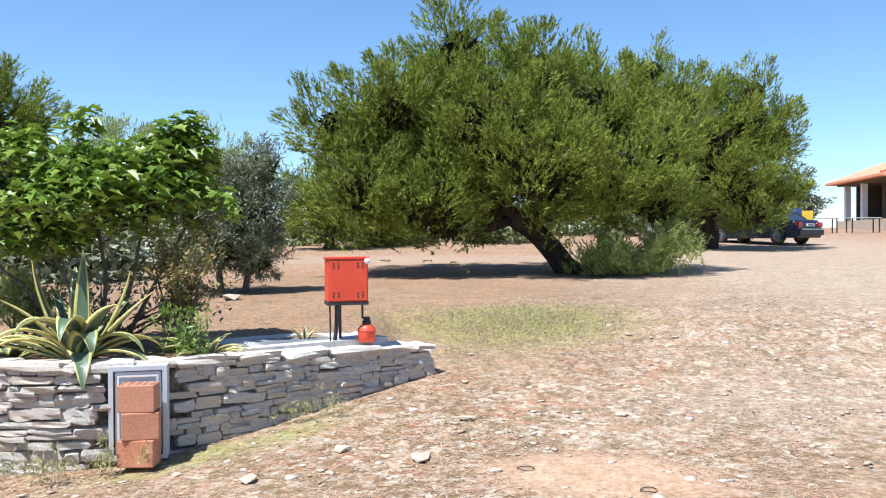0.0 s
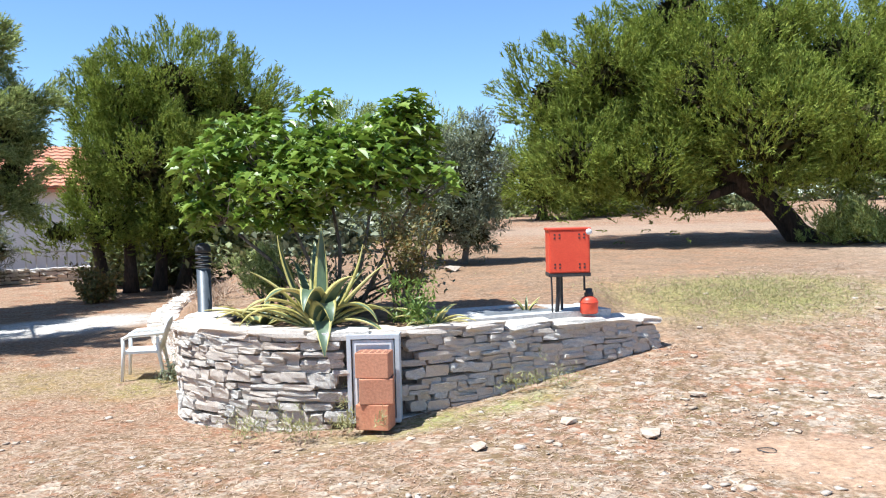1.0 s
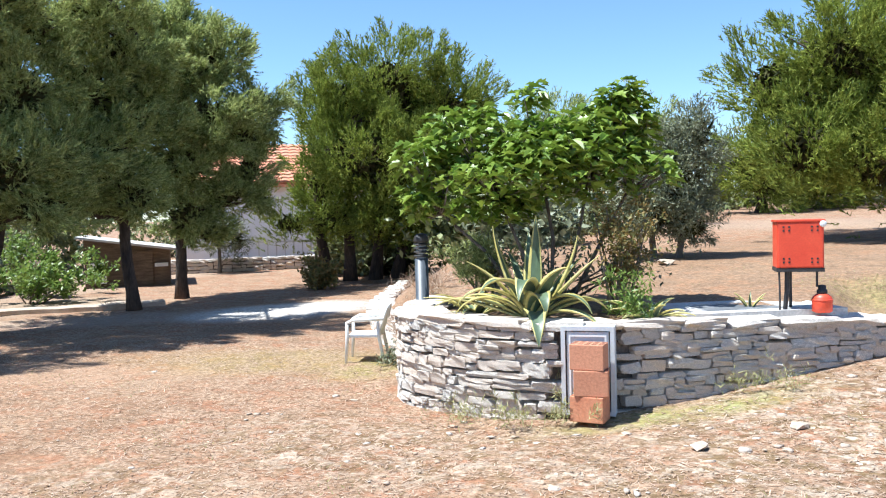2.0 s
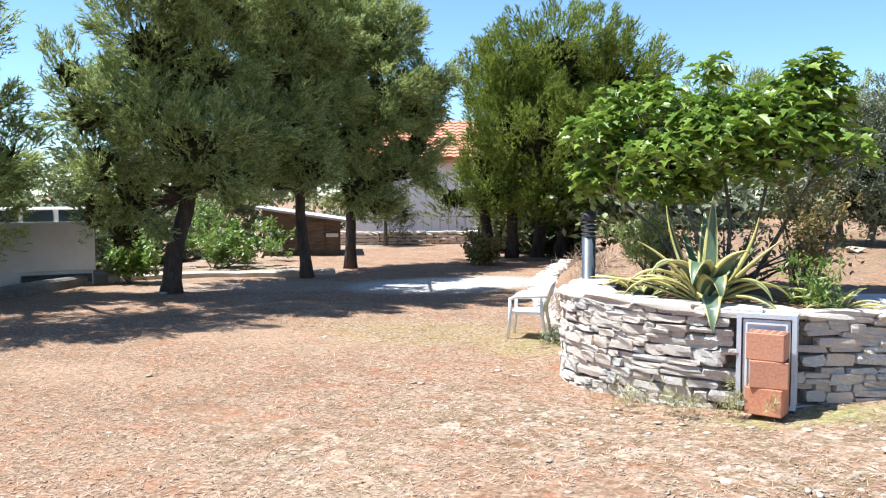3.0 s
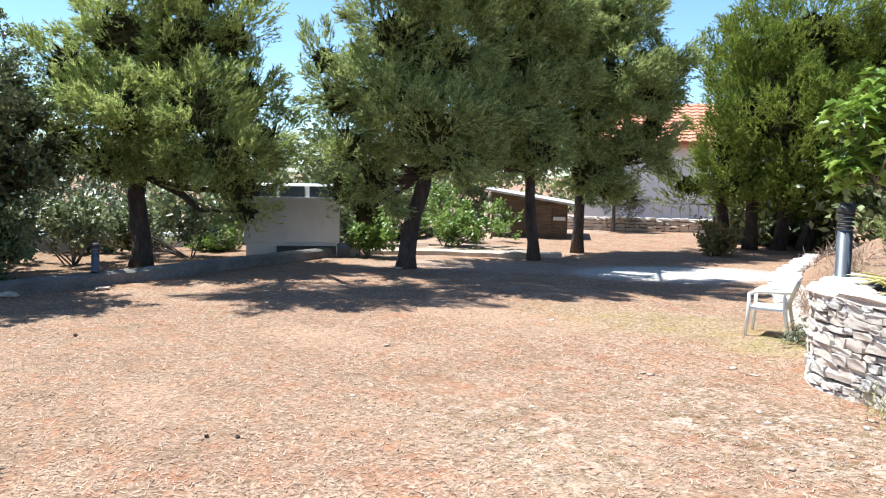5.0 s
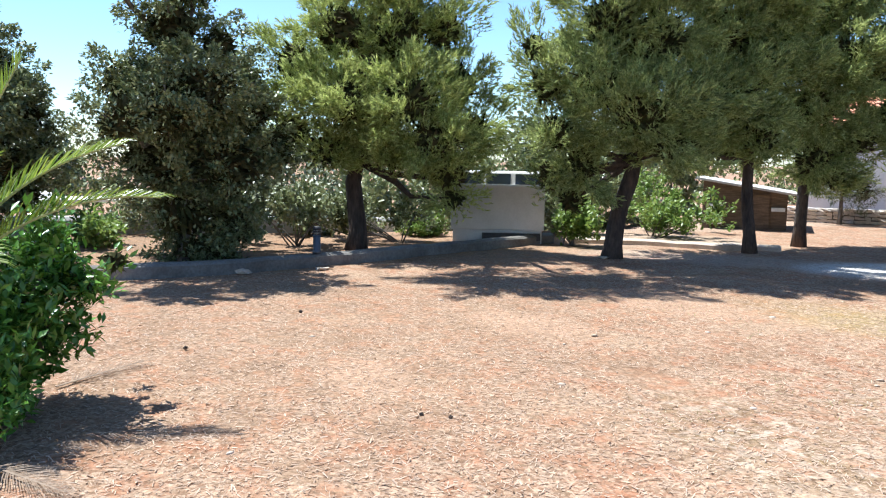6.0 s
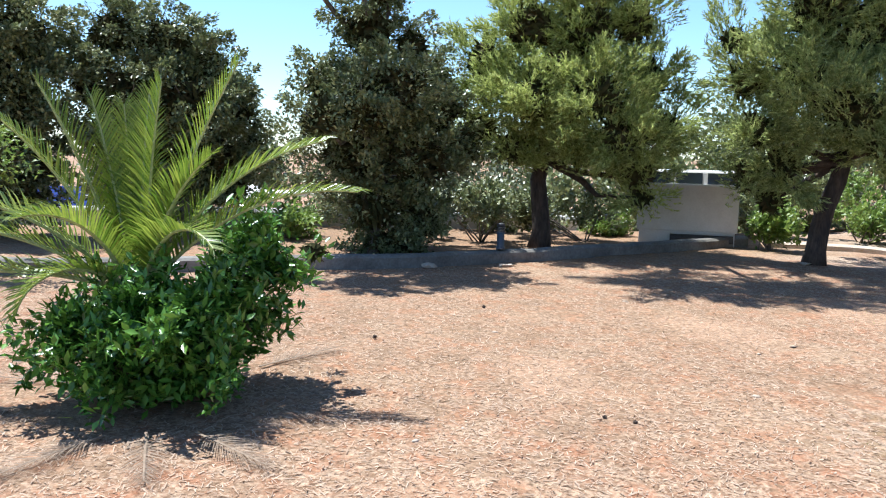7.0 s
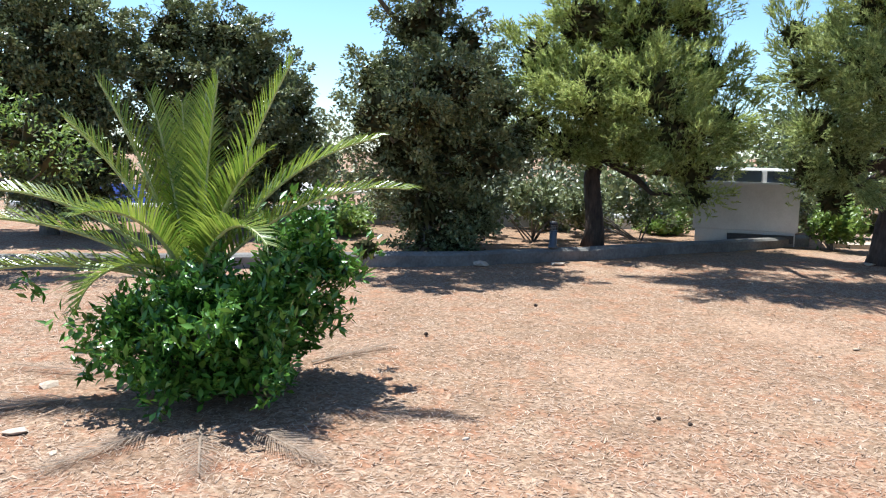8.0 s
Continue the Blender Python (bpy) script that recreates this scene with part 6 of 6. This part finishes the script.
def grass():
    rng = np.random.default_rng(24)
    n = 8000
    x, y = 0.2 + rng.normal(size=n) * 0.7, 10.3 + rng.normal(size=n) * 0.42
    x2, y2 = near_points(rng, 5000, 4.5, 12, -30, 60)
    k2 = np.array([noise.noise((a * 0.8, b * 0.8, 5)) for a, b in zip(x2, y2)]) > 0.28
    x, y = np.concatenate([x, x2[k2]]), np.concatenate([y, y2[k2]])
    keep = inside_distance(x, y, EDGE) < -0.1
    keep |= y > 9.6
    x, y = x[keep], y[keep]
    n = len(x)
    c = np.stack([x, y, height(x, y) + bumps(x, y) + 0.002], 1)
    a = rng.random(n) * 6.28
    s = np.stack([np.cos(a), np.sin(a), 0 * a], 1) * 0.004
    tip = c + np.stack([rng.normal(size=n) * 0.025, rng.normal(size=n) * 0.025, 0.012 + 0.025 * rng.random(n)], 1)
    v = np.stack([c - s, c + s, tip], 1).reshape(-1, 3)
    tagged(new("grass", fast_mesh("grass", v, np.arange(3 * n).reshape(-1, 3), GRASS)), "thin dry green grass patches on the ground", "grass", kind="stuff")


grass()


# ---- the dry-stone walls, stone by stone ----
def stone_shapes(rng, count):
    out = []
    for _ in range(count):
        bm = bmesh.new()
        bmesh.ops.create_cube(bm, size=1)
        for v in bm.verts:
            v.co += Vector((rng.normal() * 0.05, rng.normal() * 0.04, rng.normal() * 0.06))
        bmesh.ops.subdivide_edges(bm, edges=bm.edges[:], cuts=1, use_grid_fill=True)
        for v in bm.verts:
            r = v.co.length
            v.co *= 0.80 / r if r > 0.80 else 1.0
            v.co += Vector((rng.normal() * 0.025, rng.normal() * 0.035, rng.normal() * 0.03))
        me = bpy.data.meshes.new("stone")
        bm.to_mesh(me)
        bm.free()
        me.materials.append(STONE)
        out.append(me)
    return out


def along(pts):
    """Arc lengths and a function from arc length to place and unit tangent."""
    p = [Vector((x, y, 0)) for x, y in pts]
    fine = []
    for k in range(len(p) - 1):
        a, b, c, d = p[max(k - 1, 0)], p[k], p[k + 1], p[min(k + 2, len(p) - 1)]
        for j in range(8):
            t = j / 8
            fine.append(0.5 * (2 * b + (c - a) * t + (2 * a - 5 * b + 4 * c - d) * t * t + (3 * b - a - 3 * c + d) * t ** 3))
    fine.append(p[-1])
    run = [0.0]
    for a, b in zip(fine, fine[1:]):
        run.append(run[-1] + (b - a).length)
    arr = np.array([(q.x, q.y) for q in fine])

    def place(s):
        x, y = np.interp(s, run, arr[:, 0]), np.interp(s, run, arr[:, 1])
        x2, y2 = np.interp(s + 0.06, run, arr[:, 0]), np.interp(s + 0.06, run, arr[:, 1])
        x1, y1 = np.interp(s - 0.06, run, arr[:, 0]), np.interp(s - 0.06, run, arr[:, 1])
        return Vector((x, y, 0)), Vector((x2 - x1, y2 - y1, 0)).normalized()

    return run[-1], place


def retaining_wall():
    rng = np.random.default_rng(31)
    total, place = along(WALL)
    top = lambda s: 0.875 - 0.14 * max(0.0, (s - 2.6) / (total - 2.6)) ** 1.2  # noqa: E731
    g = Geo()
    n = 90
    verts, faces = [], []
    for k in range(n + 1):
        p, d = place(total * k / n)
        inn = Vector((-d.y, d.x, 0))
        z = top(total * k / n) - 0.035
        for off, h in ((0.075, -0.25), (0.075, z), (0.46, z), (0.46, -0.25)):
            verts.append(p + inn * off + Vector((0, 0, h)))
    for k in range(n):
        for j in range(3):
            a = k * 4 + j
            faces.append((a, a + 4, a + 5, a + 1))
    faces += [(0, 1, 2, 3), (n * 4 + 3, n * 4 + 2, n * 4 + 1, n * 4)]
    wall = tagged(new("retaining_wall", g.add(verts, faces).mesh("retaining_wall", CORE)), "curved dry-stone retaining wall of grey limestone", "wall", kind="structure")
    shapes = stone_shapes(rng, 14)

    def lay(s, ln, z, h, proud, depth, tilt):
        p, d = place(s)
        inn = Vector((-d.y, d.x, 0))
        ob = part("stone", shapes[rng.integers(14)], wall)
        m = Matrix((d, inn, Vector((0, 0, 1)))).transposed().to_4x4()
        ob.matrix_basis = Matrix.Translation(p + inn * (depth / 2 - proud) + Vector((0, 0, z))) @ m @ pose(0, 0, 0, rng.normal() * 3, tilt + rng.normal() * 0.8, rng.normal() * 2.5) @ Matrix.Diagonal((ln * 1.01, depth, h * 0.98, 1))

    z0, row = -0.06, 0
    while z0 < 0.84:
        h = [0.10, 0.065, 0.105, 0.07, 0.09, 0.055, 0.10, 0.06, 0.08, 0.055, 0.07, 0.05][row % 12]
        s = 0.1 + rng.random() * 0.2
        while s < total - 0.02:
            ln = 0.09 + 0.25 * rng.random() ** 1.4
            ln = min(ln, total - s + 0.02)
            mid = s + ln / 2
            p, _ = place(mid)
            hole = abs(mid - CABINET) < 0.20 + ln * 0.4
            zz = z0 * top(mid) / 0.875 + 0.012 * math.sin(mid * 3.1 + row)
            if gz(p.x, p.y - 0.2) - 0.06 < zz + h / 2 and zz + h < top(mid) - 0.02 and not hole and ln > 0.05:
                if h > 0.075 and rng.random() < 0.22:
                    lay(mid, ln, zz + h * 0.25, h * 0.48, 0.01 + 0.03 * rng.random(), 0.16, 0)
                    lay(mid, ln, zz + h * 0.76, h * 0.48, 0.01 + 0.03 * rng.random(), 0.16, 0)
                else:
                    lay(mid, ln, zz + h / 2 + rng.normal() * 0.005, h * (0.86 + 0.22 * rng.random()), 0.032 * rng.random() ** 1.2, 0.18, rng.normal() * 0.8)
            s += ln + 0.006
        z0 += h
        row += 1
    s = 0.05
    while s < total - 0.05:
        ln = 0.28 + 0.35 * rng.random()
        ln = min(ln, total - s + 0.03)
        lay(s + ln / 2, ln, top(s + ln / 2) - 0.03, 0.07, 0.015 + 0.02 * rng.random(), 0.34 + 0.1 * rng.random(), 0)
        s += ln + 0.008
    return shapes


CABINET = 0.0
_total, _place = along(WALL)
CABINET = min((k * 0.02 for k in range(int(_total / 0.02))), key=lambda s: (_place(s)[0] - Vector((-2.84, 6.42, 0))).length)
SHAPES = retaining_wall()


def stone_edge():
    rng = np.random.default_rng(33)
    line_pts = [(-5.45, 7.95), (-6.6, 9.0), (-8.3, 10.8), (-9.9, 12.9), (-11.6, 15.9)]
    total, place = along(line_pts)
    base = tagged(new("stone_edging", Geo().box(-8.35, -8.25, 10.9, 11.0, gz(-8.3, 10.95) - 0.3, gz(-8.3, 10.95) - 0.05).mesh("stone_edging", CORE)), "stepped edging of pale limestone blocks along the path", "edging", kind="structure")
    s = 0.7
    while s < total - 0.2:
        ln = 0.3 + 0.3 * rng.random()
        for row in range(1 + (s > 2.2)):
            p, d = place(s + ln / 2 + row * 0.1)
            inn = Vector((d.y, -d.x, 0))
            q = p + inn * 0.22 * row
            ob = part("stone", SHAPES[rng.integers(14)], base)
            m = Matrix((d, inn, Vector((0, 0, -1)))).transposed().to_4x4()
            zz = min(gz(p.x - inn.x * 0.4, p.y - inn.y * 0.4), gz(q.x, q.y)) + 0.03 + 0.12 * row
            ob.matrix_basis = Matrix.Translation((q.x, q.y, zz)) @ m @ pose(0, 0, 0, rng.normal() * 3, rng.normal() * 3, rng.normal() * 8) @ Matrix.Diagonal((ln * 0.98, 0.30, 0.15, 1))
        s += ln + 0.02


stone_edge()


def yard_wall():
    rng = np.random.default_rng(34)
    line_pts = [(-23.2, 17.2), (-21.1, 19.9), (-19.2, 22.0), (-18.0, 23.6)]
    total, place = along(line_pts)
    core = ribbon_wall("yard_wall", line_pts, 0.22, 0.42, CORE, "rough rubble wall before the white house")
    s = 0.0
    while s < total:
        ln = 0.16 + 0.22 * rng.random()
        for row in range(4):
            p, d = place(s + ln / 2)
            ob = part("stone", SHAPES[rng.integers(14)], core)
            m = Matrix((d, Vector((-d.y, d.x, 0)), Vector((0, 0, 1)))).transposed().to_4x4()
            ob.matrix_basis = Matrix.Translation((p.x, p.y, gz(p.x, p.y) + 0.05 + 0.115 * row + 0.02 * rng.random())) @ m @ pose(0, 0, 0, 0, rng.normal() * 4, rng.normal() * 4) @ Matrix.Diagonal((ln, 0.34, 0.08 + 0.04 * rng.random(), 1))
        s += ln


yard_wall()
